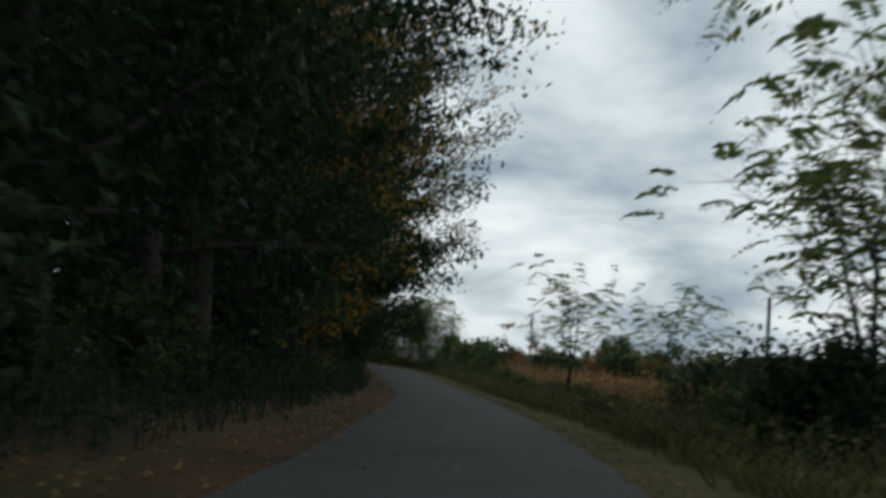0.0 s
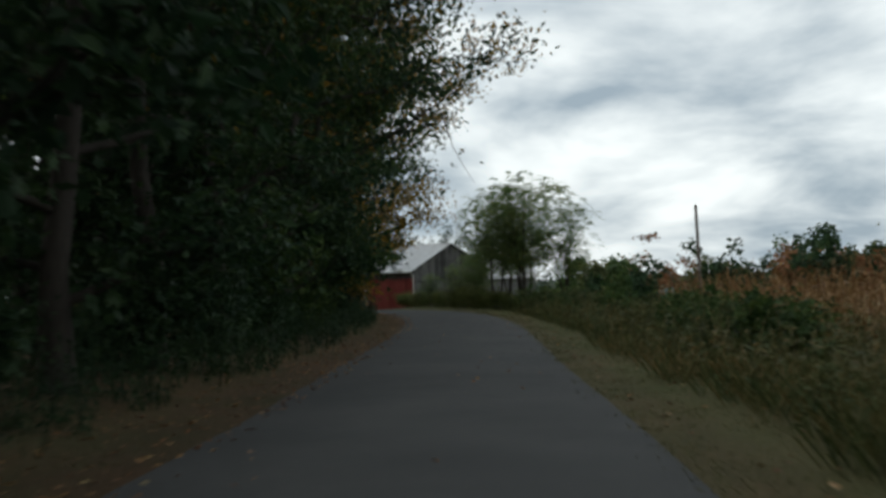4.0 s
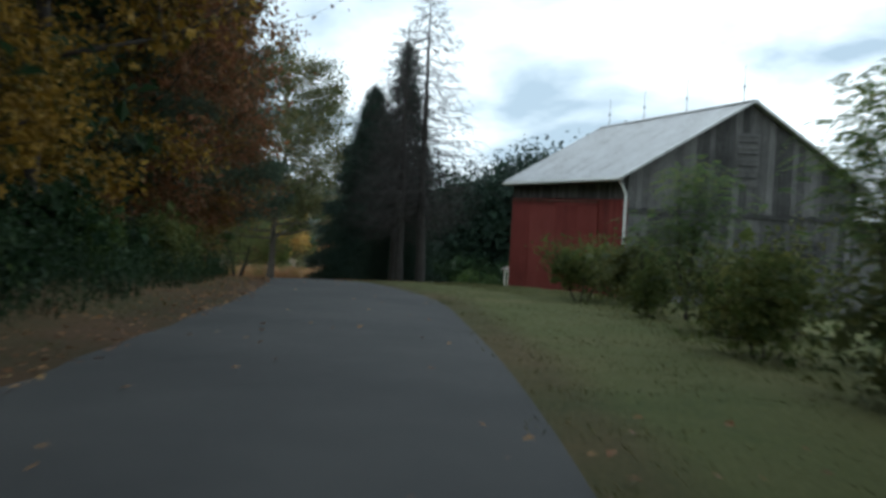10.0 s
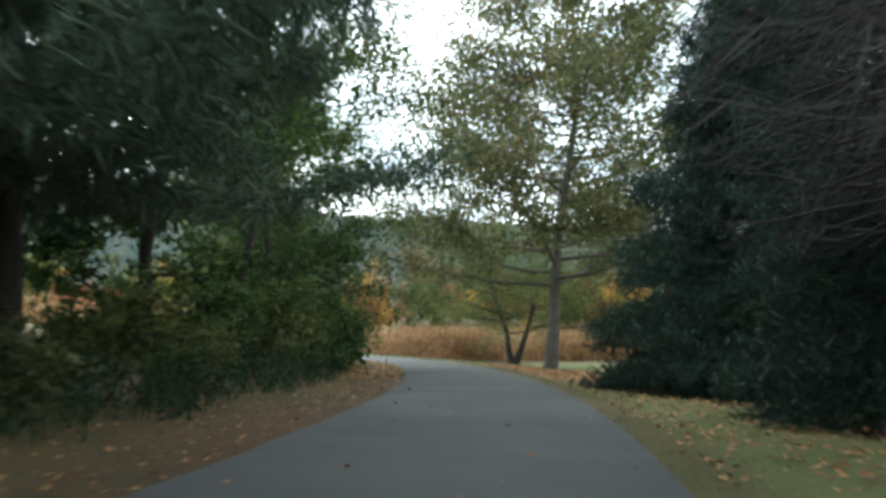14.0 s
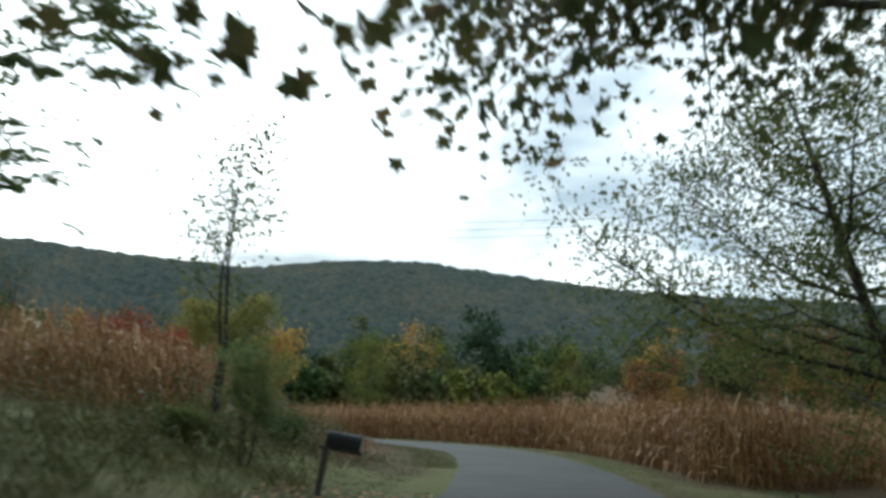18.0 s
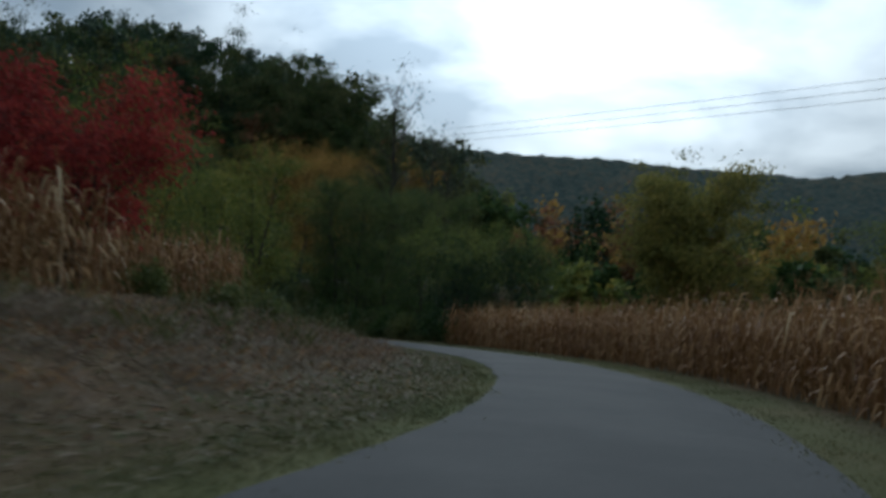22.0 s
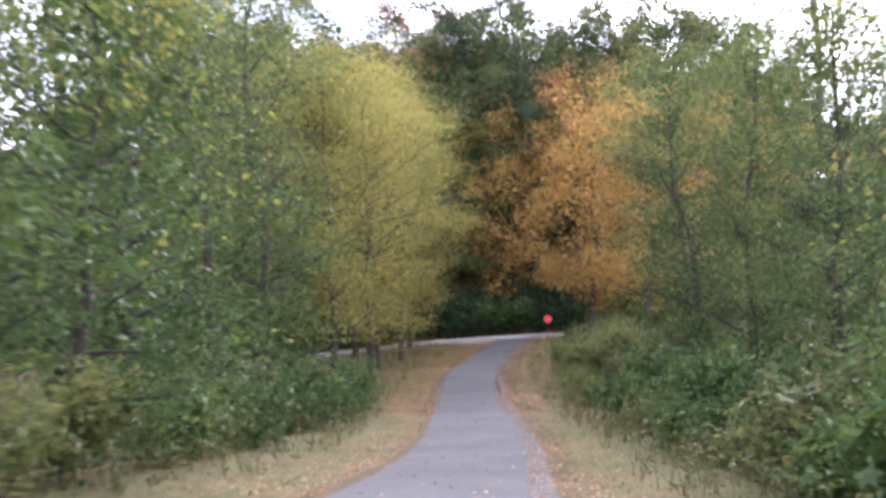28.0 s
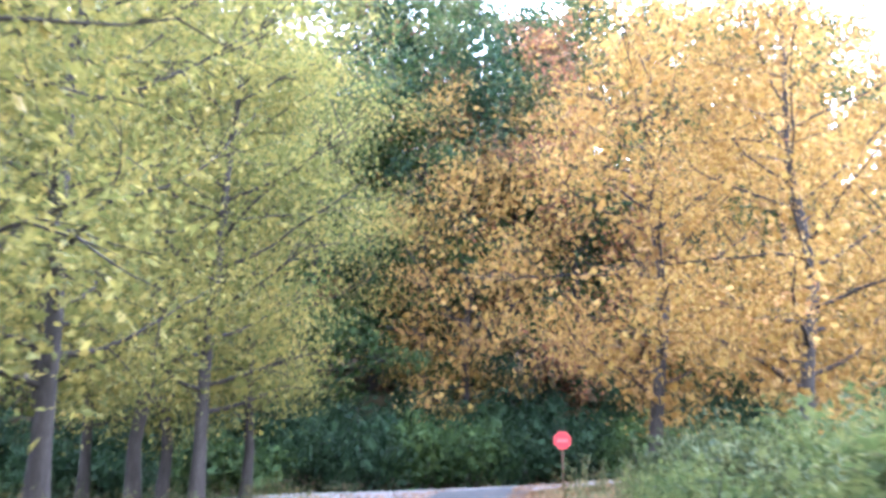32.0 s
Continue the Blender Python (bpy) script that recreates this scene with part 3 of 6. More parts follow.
def tree(name, label, seed, leaf, n_leaves, size, cloud=0.55, bark=BARK, kind="leaf", group="", low=None, core=0, core_size=0.7, bias=0.0, clumps=0, tops="", turned=0.32, **shape):
    """A broadleaf tree: trunk, limbs, crown of single leaves round the twigs."""
    rng = np.random.default_rng(seed)
    trunk, boughs, tips, inner = skeleton_of(rng, **shape)
    root = thing(name, label, "tree", group)
    v, f = joined(trunk)
    made("trunk", v, f, bark, root, smooth=True)
    for v, f in boughs:
        made("limb", v, f, bark, root, smooth=True)
    if n_leaves:
        # leaves in clumps: most twigs carry many, some few
        weight = rng.uniform(0, 1, len(tips)) ** 1.6 * np.exp(-bias * tips[:, 2] / tips[:, 2].max())
        pick = rng.choice(len(tips), n_leaves, p=weight / weight.sum())
        at = tips[pick] + rng.normal(size=(n_leaves, 3)) * cloud * np.array([1, 1, 0.75])
        if clumps:
            # most leaves gather in uneven sprays with gaps between them
            few = tips[rng.choice(len(tips), clumps, p=weight / weight.sum(), replace=False)]
            big = rng.uniform(0.5, 1.25, clumps)
            which = rng.choice(clumps, n_leaves, p=big**2 / (big**2).sum())
            spray = few[which] + rng.normal(size=(n_leaves, 3)) * (big[which] * cloud * 1.35)[:, None] * np.array([1, 1, 0.5])
            at = np.where((rng.uniform(0, 1, n_leaves) < 0.78)[:, None], spray, at)
        if low is not None:
            at[:, 2] = np.maximum(at[:, 2], low + rng.uniform(0, 0.5, n_leaves))
        if kind == "leaf":
            v, f = leaves(rng, at, size)
        elif kind == "lobed":
            v, f = lobed(rng, at, size)
        else:
            v, f = fronds(rng, at, rng.normal(size=(n_leaves, 3)) * np.array([1, 1, 0.35]) + np.array([0, 0, 0.25]), size)
        if tops:
            # upper and outer leaves: turned colour, and paler to paint in top light
            n = f.shape[1]
            mid = v.reshape(-1, n, 3)[:, 0]
            rim = mid[:, 2] / mid[:, 2].max() + 0.5 * np.linalg.norm(mid[:, :2], axis=1) / np.abs(mid[:, :2]).max() + rng.normal(size=len(mid)) * 0.22
            up = rim > np.quantile(rim, 1 - turned)
            made("top_leaves", v.reshape(-1, n, 3)[up].reshape(-1, 3), np.arange(n * up.sum()).reshape(-1, n), LEAF[tops], root, "yellowing upper leaves with top light painted in")
            v, f = v.reshape(-1, n, 3)[~up].reshape(-1, 3), np.arange(n * (~up).sum()).reshape(-1, n)
        if core:
            # bigger leaf sprays inside the crown close it to the light
            some = inner[rng.integers(0, len(inner), core)] + rng.normal(size=(core, 3)) * cloud * 0.9
            if low is not None:
                some[:, 2] = np.maximum(some[:, 2], low + rng.uniform(0.3, 1.2, core))
            cv, cf = lobed(rng, some, core_size)
            n = len(v)
            made("crown", np.concatenate([v, cv]), [f, cf + n], LEAF[leaf], root)
        else:
            made("crown", v, f, LEAF[leaf], root)
    return root


def conifer(name, label, seed, height, girth, radius, tiers, leaf="needle", per=60, first=0.05, sag=0.25, gap=1.0, size=0.32, bare=False, bark=BARK, group="", power=0.9, curl=0.0, slim=0.22):
    """A spruce or pine: whorls of branches up a straight trunk, sprays of needles on them, or bare when dead."""
    rng = np.random.default_rng(seed)
    root = thing(name, label, "tree", group)
    u = np.linspace(0, 1, 10)
    line = np.c_[np.cumsum(rng.normal(size=10) * 0.03), np.cumsum(rng.normal(size=10) * 0.03), height * u - 0.25]
    line[:, :2] -= line[0, :2]
    made("trunk", *tube(line, girth * (1.02 - u) ** 1.15 + 0.015, 8), bark, root, smooth=True)
    boughs, at = [], []
    for k in range(tiers):
        f = first + (0.985 - first) * k / tiers
        whorl = []
        for b in range(5 if not bare else 6):
            a = b * 2 * np.pi / (5 if not bare else 6) + k * 0.7 + rng.uniform(-0.3, 0.3)
            L = radius * (1 - f) ** power * rng.uniform(0.75, 1.15) + 0.25
            c = np.array([np.interp(f, u, line[:, i]) for i in range(3)]) + np.array([0, 0, rng.uniform(-0.2, 0.2)])
            w = np.linspace(0, 1, 6)
            drop = -sag * L * w + curl * L * w**3
            bl = c + np.c_[np.cos(a) * L * w, np.sin(a) * L * w, drop] + rng.normal(size=(6, 3)) * 0.03 * L * w[:, None]
            whorl.append(tube(bl, max(0.02, (0.062 if bare else 0.05) * (1 - f)) * np.linspace(1, 0.2, 6), 4))
            if bare:
                for q in range(8):
                    g = rng.uniform(0.25, 1)
                    tb = np.array([np.interp(g, w, bl[:, i]) for i in range(3)])
                    td = np.array([np.cos(a), np.sin(a), -1.0]) + rng.normal(size=3) * 0.5
                    whorl.append(tube(*limb(rng, tb, td, L * 0.28, 0.022, 0.3, 0.25, 3), 3))
            m = max(6, int(per * L / radius))
            g = rng.uniform(0.15, 1.03, m) ** 0.8
            pt = np.c_[[np.interp(g, w, bl[:, i]) for i in range(3)]].T
            across = np.array([-np.sin(a), np.cos(a), 0])
            pt += across * (rng.normal(size=(m, 1)) * 0.20 * L * (1.1 - g[:, None] * 0.6)) + rng.normal(size=(m, 3)) * 0.10 * gap
            at.append(pt)
        boughs.append(joined(whorl))
    for v, f in boughs:
        made("whorl", v, f, bark, root, smooth=True)
    if not bare:
        at = np.concatenate(at)
        v, f = leaves(rng, at, size, up=0.35, droop=0.25, slim=slim, fold=0.05)
        v2, f2 = leaves(rng, at + rng.normal(size=at.shape) * 0.08, size * 0.8, up=0.1, droop=0.3, slim=slim * 1.1, fold=0.05)
        v, f = joined([(v, f), (v2, f2)])
        made("crown", v, f, LEAF[leaf], root)
    return root


def shrub(name, label, seed, leaf, n_leaves, size, radius=1.6, height=2.6, stems=4, group="", kind="leaf", lumps=9):
    """A shrub: several stems from the ground, leaves in uneven lumps down to the ground."""
    rng = np.random.default_rng(seed)
    root = thing(name, label, "shrub", group)
    boughs, tips = [], []
    for k in range(stems):
        a = k * 2.4 + rng.uniform(-0.4, 0.4)
        d = np.array([math.cos(a) * rng.uniform(0.15, 0.7), math.sin(a) * rng.uniform(0.15, 0.7), 1.0])
        bl, br = limb(rng, (math.cos(a) * 0.12, math.sin(a) * 0.12, -0.15), d, height * rng.uniform(0.75, 1.1), 0.035, 0.35, 0.05, 7)
        bough = [tube(bl, br, 4)]
        for q in range(5):
            g = rng.integers(2, 7)
            tl, tr = limb(rng, bl[g], np.array([math.cos(a), math.sin(a), 0.4]) + rng.normal(size=3) * 0.7, radius * rng.uniform(0.3, 0.7), 0.015, 0.4, 0.0, 4)
            bough.append(tube(tl, tr, 3))
            tips.extend(tl[1:])
        tips.extend(bl[2:])
        boughs.append(joined(bough))
    tips = np.array(tips)
    for v, f in boughs:
        made("stem", v, f, BARK, root)
    lump = unit(rng.normal(size=(lumps, 3)) + np.array([0, 0, 0.3])) * np.array([radius, radius, height * 0.42]) * rng.uniform(0.45, 0.8, (lumps, 1)) + np.array([0, 0, height * 0.5])
    half = n_leaves // 2
    at = np.concatenate([tips[rng.integers(0, len(tips), n_leaves - half)] + rng.normal(size=(n_leaves - half, 3)) * 0.22 * radius / 1.3,
                         lump[rng.integers(0, lumps, half)] + rng.normal(size=(half, 3)) * radius * 0.24])
    at[:, 2] = np.abs(at[:, 2]) + 0.05
    if kind == "frond":
        v, f = fronds(rng, at, rng.normal(size=(len(at), 3)) * np.array([1, 1, 0.4]) + np.array([0, 0, 0.3]), size, pairs=6)
    else:
        v, f = leaves(rng, at, size)
    c = lump[rng.integers(0, lumps, n_leaves // 8)] * np.array([0.72, 0.72, 0.85]) + rng.normal(size=(n_leaves // 8, 3)) * radius * 0.2
    c[:, 2] = np.abs(c[:, 2]) + 0.1
    cv, cf = lobed(rng, c, size * 2.8)
    made("foliage", np.concatenate([v, cv]), [f, cf + len(v)], LEAF[leaf], root)
    return root


def stand(ob, x, y, turn=0.0, scale=1.0, sink=0.08, first=[]):
    """Put a template (the first time) or a copy of it on the ground."""
    m = Matrix.Translation((x, y, ground(x, y) - sink)) @ Euler((0, 0, turn)).to_matrix().to_4x4() @ Matrix.Diagonal((scale, scale, scale * 1.0, 1))
    if ob not in first:
        first.append(ob)
        ob.matrix_basis = m
        ob["grown"] = scale
        return ob
    m = m @ Matrix.Diagonal((1 / ob.scale[0], 1 / ob.scale[1], 1 / ob.scale[2], 1))
    return copy_thing(ob, m)


def along(ob, s, left, turn=None, scale=1.0):
    x, y = lane(s, left)
    return stand(ob, x, y, RNG.uniform(0, 6.28) if turn is None else turn, scale)


# ---- the setting: ground, lane, side road, hills ----
def ground_sheet():
    """One sheet from the lane to the horizon: a fine grid near the lane, coarser further out."""
    fine_x, fine_y = np.arange(-290, 61, 2.0), np.arange(-70, 331, 2.0)
    out = np.array([40, 90, 170, 300, 500, 900, 1600, 2600.0])
    xs = np.r_[-290 - out[::-1], fine_x, 60 + out]
    ys = np.r_[-70 - out[::-1], fine_y, 330 + out]
    gx, gy = np.meshgrid(xs, ys)
    x, y = gx.ravel(), gy.ravel()
    z, way, off = land(x, y)
    z = z - 0.07 * (np.abs(off) < 4.0)
    rough = np.array([noise.noise((a * 0.11, b * 0.11, 3.0)) for a, b in zip(x, y)])
    from_side = np.abs((x + 245.5) * 0.89 + (y - 186.6) * 0.46)
    from_side = np.where((way > 400) & (np.abs(off) < 80), from_side, 99.0)
    z = z + rough * 0.22 * soft((np.abs(off) - 4.5) / 6) * soft((from_side - 5) / 4) - 0.10 * (from_side < 5)
    n = len(xs)
    i = (np.arange(len(ys) - 1)[:, None] * n + np.arange(n - 1)).ravel()
    me = mesh("ground", np.c_[x, y, z], np.stack([i, i + 1, i + n + 1, i + n], 1), EARTH, True)
    soil = np.zeros(len(x))
    soil = np.where((off > 3.2) & (way < 246), 0.9, soil)
    soil = np.where((off > 3.5) & (way >= 262) & (way < 335), 0.85, soil)
    soil = np.where((way > 335), 0.8, soil)
    soil = np.where((off < -9) & (way < 120), 0.8, soil)
    soil = np.where((off < -5.0) & (way > 266), 0.9, soil)
    a = me.attributes.new("cover", "FLOAT", "POINT")
    a.data.foreach_set("value", soil.astype(np.float32))
    return tagged(new("ground", me), "rolling farmland with grass, soil and fallen leaves", "ground", kind="structure")


def strip(name, s0, s1, inner, outer, lift, mat, cells, step=0.8, wobble=0.0, cover=None, label="", drop_edge=0.0):
    """A strip beside or on the lane between two offsets (functions of the way), following the ground."""
    ss = np.arange(s0, s1 + step, step)
    k = np.interp(ss, ALONG, np.arange(len(ALONG)))
    cx, cy, cz = (np.interp(ss, ALONG, CENTRE[:, i]) for i in range(3))
    nx, ny = np.interp(ss, ALONG, LEFTWARD[:, 0]), np.interp(ss, ALONG, LEFTWARD[:, 1])
    a, b = inner(ss), outer(ss)
    us = np.linspace(0, 1, cells + 1)
    off = a[:, None] * (1 - us) + b[:, None] * us
    if wobble:
        w = np.array([[noise.noise((s * 0.55, 7.0 + e, 0.0)) + 0.5 * noise.noise((s * 1.9, 3.0 + e, 0.0)) for e in (0, 40)] for s in ss]) * wobble
        off[:, 0] += w[:, 0]
        off[:, -1] += w[:, 1]
    x, y = cx[:, None] + nx[:, None] * off, cy[:, None] + ny[:, None] * off
    z = land(x.ravel(), y.ravel())[0].reshape(x.shape)
    z = z + lift(off, ss)
    n = cells + 1
    i = (np.arange(len(ss) - 1)[:, None] * n + np.arange(cells)).ravel()
    f = np.stack([i, i + n, i + n + 1, i + 1], 1)
    if (b - a).mean() > 0:
        f = f[:, ::-1]
    me = mesh(name, np.c_[x.ravel(), y.ravel(), z.ravel()], f, mat, True)
    if cover is not None:
        at = me.attributes.new("cover", "FLOAT", "POINT")
        at.data.foreach_set("value", cover(off, ss).ravel().astype(np.float32))
    return tagged(new(name, me), label, name, kind="structure")


edge_l = lambda s: np.interp(s, ALONG, EDGE_L)
edge_r = lambda s: np.interp(s, ALONG, EDGE_R)
ground_sheet()
strip("road", 0, LENGTH - 1, lambda s: -edge_r(s), edge_l, lambda o, s: 0.035 + 0.05 * (1 - (o / 2.6) ** 2), ASPHALT, 8, wobble=0.10,
      label="narrow country lane of worn dark asphalt without markings")


def verge_cover(o, s):
    left = o > 0
    d = np.abs(o) - np.where(left, edge_l(s)[:, None], edge_r(s)[:, None])
    c = np.where(left & (s < 235)[:, None], np.where(d < 0.9, 0.95, 0.8), 0.12)
    c = np.where((~left) & (s < 130)[:, None], 0.35, c)
    c = np.where((~left) & (d < 0.35), 0.6, c)
    c = np.where((s > 345)[:, None], np.where(d < 0.8, 0.8, 0.5), c)
    c = np.where(left & ((s > 262) & (s < 340))[:, None], 0.18 + 0.62 * soft((d - 0.25) / 1.1), c)
    return np.where((~left) & ((s > 262) & (s < 345))[:, None], 0.30 + 0.50 * soft((d - 0.7) / 1.2), c)


for side, edge in ((1, edge_l), (-1, edge_r)):
    strip("verge", 0, LENGTH - 3, lambda s: side * (edge(s) - 0.25), lambda s: side * (edge(s) + 4.2),
          lambda o, s: 0.028 + 0.03 * soft((np.abs(o) - 2.6) / 0.6) - 0.14 * soft((np.abs(o) - 5.6) / 1.2), EARTH, 8, cover=verge_cover,
          label="grassy verge strewn with leaves beside the lane")


def side_road():
    """The paler road that the lane runs into."""
    c, d = np.array([-245.5, 186.6]), unit(np.array([-0.46, 0.89]))
    q = np.array([d[1], -d[0]])
    u = np.arange(-70, 71, 2.0)
    w = np.r_[-3.7, np.linspace(-3.2, 3.2, 9), 3.7]
    x, y = c[0] + d[0] * u[:, None] + q[0] * w, c[1] + d[1] * u[:, None] + q[1] * w
    z = land(x.ravel(), y.ravel())[0].reshape(x.shape)
    z = z + 0.16 - 0.004 * w**2 - 0.5 * (np.abs(w) > 3.5)
    n = len(w)
    i = (np.arange(len(u) - 1)[:, None] * n + np.arange(n - 1)).ravel()
    tagged(made("road", np.c_[x.ravel(), y.ravel(), z.ravel()], np.stack([i, i + 1, i + n + 1, i + n], 1), ROUGH_ASPHALT, smooth=True),
           "pale leaf-strewn side road crossing the end of the lane", "road", kind="structure")


side_road()


def ridge(name, label, centre, yaw0, yaw1, dist, base, crest, seed, deep=260, step=5.0):
    """A wooded ridge seen from the fields: a bumpy canopy rising to an uneven crest. Angles to the left from north."""
    a = np.radians(np.arange(yaw0, yaw1 + 0.01, math.degrees(step / dist)))
    w = np.linspace(0, 1, 40)
    d = dist + deep * w
    x, y = centre[0] - np.sin(a)[:, None] * d, centre[1] + np.cos(a)[:, None] * d
    top = np.array([crest(math.degrees(v)) for v in a])
    z = base + (top - base)[:, None] * np.sin(np.pi / 2 * np.minimum(1, w * 1.08)) ** 0.9
    bump = np.array([noise.noise((p * 0.085, q * 0.085, seed)) + 0.7 * noise.noise((p * 0.21, q * 0.21, seed + 5)) for p, q in zip(x.ravel(), y.ravel())]).reshape(x.shape)
    z = z + bump * 4.8 * np.minimum(1, w * 6)
    n = len(w)
    i = (np.arange(len(a) - 1)[:, None] * n + np.arange(n - 1)).ravel()
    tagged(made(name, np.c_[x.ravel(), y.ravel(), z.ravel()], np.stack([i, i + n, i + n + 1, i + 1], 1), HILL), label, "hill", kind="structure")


def crest_far(yaw):
    """Height of the far crest by direction: two summits with a saddle between."""
    return 0.955 * float(np.interp(yaw, [-75, -20, 0, 14, 30, 47, 53, 60, 65, 69, 75, 82, 90, 105, 125], [14, 14, 20, 45, 78, 92, 106, 121, 118, 105, 112, 121, 125, 130, 130]))


ridge("hill", "long wooded ridge beyond the fields in hazed autumn colour", (-65, 208), -75, 125, 850, -14, crest_far, 2.0)

# ---- the barn, the house and small made things ----
def boards_material(name, stops):
    return surface(name, stops, fine=9, broad=0.8, rough=0.9, bump=0.6, depth=0.01, stretch=(6, 6, 0.35), mixing=0.6, each=0.26)


RED_BOARDS = boards_material("faded_red_boards", [(0.3, (0.13, 0.024, 0.020)), (0.5, (0.225, 0.038, 0.032)), (0.75, (0.30, 0.070, 0.058))])
GREY_BOARDS = boards_material("weathered_grey_boards", [(0.30, (0.030, 0.030, 0.029)), (0.5, (0.085, 0.083, 0.080)), (0.72, (0.19, 0.185, 0.178))])
TIN = surface("pale_metal_roof", [(0.3, (0.26, 0.25, 0.24)), (0.45, (0.50, 0.50, 0.50)), (0.75, (0.68, 0.69, 0.70))], fine=5, broad=0.7, rough=0.45, bump=0.1, depth=0.004, metal=0.25, stretch=(1, 1, 1))
OLD_TIN = surface("streaked_roof_metal", [(0.30, (0.12, 0.085, 0.065)), (0.46, (0.40, 0.38, 0.36)), (0.62, (0.62, 0.63, 0.63)), (0.8, (0.74, 0.75, 0.75))], fine=3.0, broad=0.5, rough=0.55, metal=0.2, bump=0.2, depth=0.01, stretch=(0.15, 5, 1), mixing=0.7)
WHITE = plain("white_paint", (0.78, 0.77, 0.73), 0.55)
CREAM = surface("cream_siding", [(0.3, (0.46, 0.39, 0.28)), (0.55, (0.58, 0.50, 0.37)), (0.8, (0.66, 0.58, 0.45))], fine=12, broad=0.7, rough=0.7, bump=0.1, depth=0.004)
SHINGLE = surface("brown_roof_shingles", [(0.3, (0.10, 0.085, 0.075)), (0.55, (0.17, 0.145, 0.13)), (0.8, (0.24, 0.21, 0.19))], fine=18, broad=0.9, rough=0.92, bump=0.5, depth=0.01)
# near black: stands for shade inside the barn, and colours the front door
DARK = plain("interior_shade_and_door_black", (0.015, 0.014, 0.013), 0.9)
GLASS = plain("dark_window_glass", (0.02, 0.023, 0.026), 0.08, wear=0.05, bump=0.0)
RUST = surface("rusty_iron", [(0.3, (0.05, 0.03, 0.02)), (0.6, (0.13, 0.07, 0.04)), (0.8, (0.20, 0.12, 0.07))], fine=20, broad=3, rough=0.8, bump=0.3, depth=0.004)
MAILBOX = surface("dull_black_metal", [(0.3, (0.018, 0.018, 0.019)), (0.6, (0.040, 0.041, 0.043)), (0.85, (0.11, 0.11, 0.115))], fine=26, broad=4, rough=0.42, bump=0.1, depth=0.002, metal=0.3)
POLE = surface("weathered_timber", [(0.3, (0.06, 0.05, 0.04)), (0.6, (0.12, 0.10, 0.085)), (0.8, (0.20, 0.175, 0.15))], fine=14, broad=2, rough=0.95, bump=0.6, depth=0.01, stretch=(1, 1, 0.2))
SIGN_FADED = plain("faded_sign_paint", (0.50, 0.12, 0.10), 0.6)
STOP_RED = plain("red_sign_paint", (0.50, 0.03, 0.03), 0.45)
CONCRETE = surface("grey_stone", [(0.3, (0.14, 0.13, 0.12)), (0.6, (0.25, 0.24, 0.22)), (0.8, (0.36, 0.34, 0.31))], fine=9, broad=1.5, rough=0.95, bump=0.7, depth=0.02)


def board_row(parent, mat, length, bottom, top, wide, rng, name="board", thick=0.024, gap=0.016, slant=None, level=0.0):
    """Upright boards side by side along +x of the parent on its y = 0 face; slant(x) gives the top at x."""
    cache, x = {}, 0.0
    while x < length - 0.03:
        w = min(wide * rng.uniform(0.85, 1.15), length - x)
        lo = bottom + rng.uniform(-0.03, 0.02)
        bm = bmesh.new()
        t0 = (slant(x) if slant else top) - level
        t1 = (slant(x + w) if slant else top) - level
        y = rng.uniform(-0.006, 0.006)
        v = [bm.verts.new(c) for c in ((x + gap, y, lo), (x + w, y, lo), (x + w, y, t1), (x + gap, y, t0),
                                       (x + gap, y - thick, lo), (x + w, y - thick, lo), (x + w, y - thick, t1), (x + gap, y - thick, t0))]
        for q in ((0, 1, 2, 3), (7, 6, 5, 4), (0, 4, 5, 1), (1, 5, 6, 2), (2, 6, 7, 3), (3, 7, 4, 0)):
            bm.faces.new([v[k] for k in q])
        bmesh.ops.recalc_face_normals(bm, faces=bm.faces)
        part(name, bm, mat, parent)
        x += w


def holder(name, parent, m, lo, hi, mat, label=""):
    """A plain backing slab as a part, in its own frame."""
    ob = part(name, box(bmesh.new(), lo, hi), mat, parent, label)
    ob.matrix_local = m
    return ob


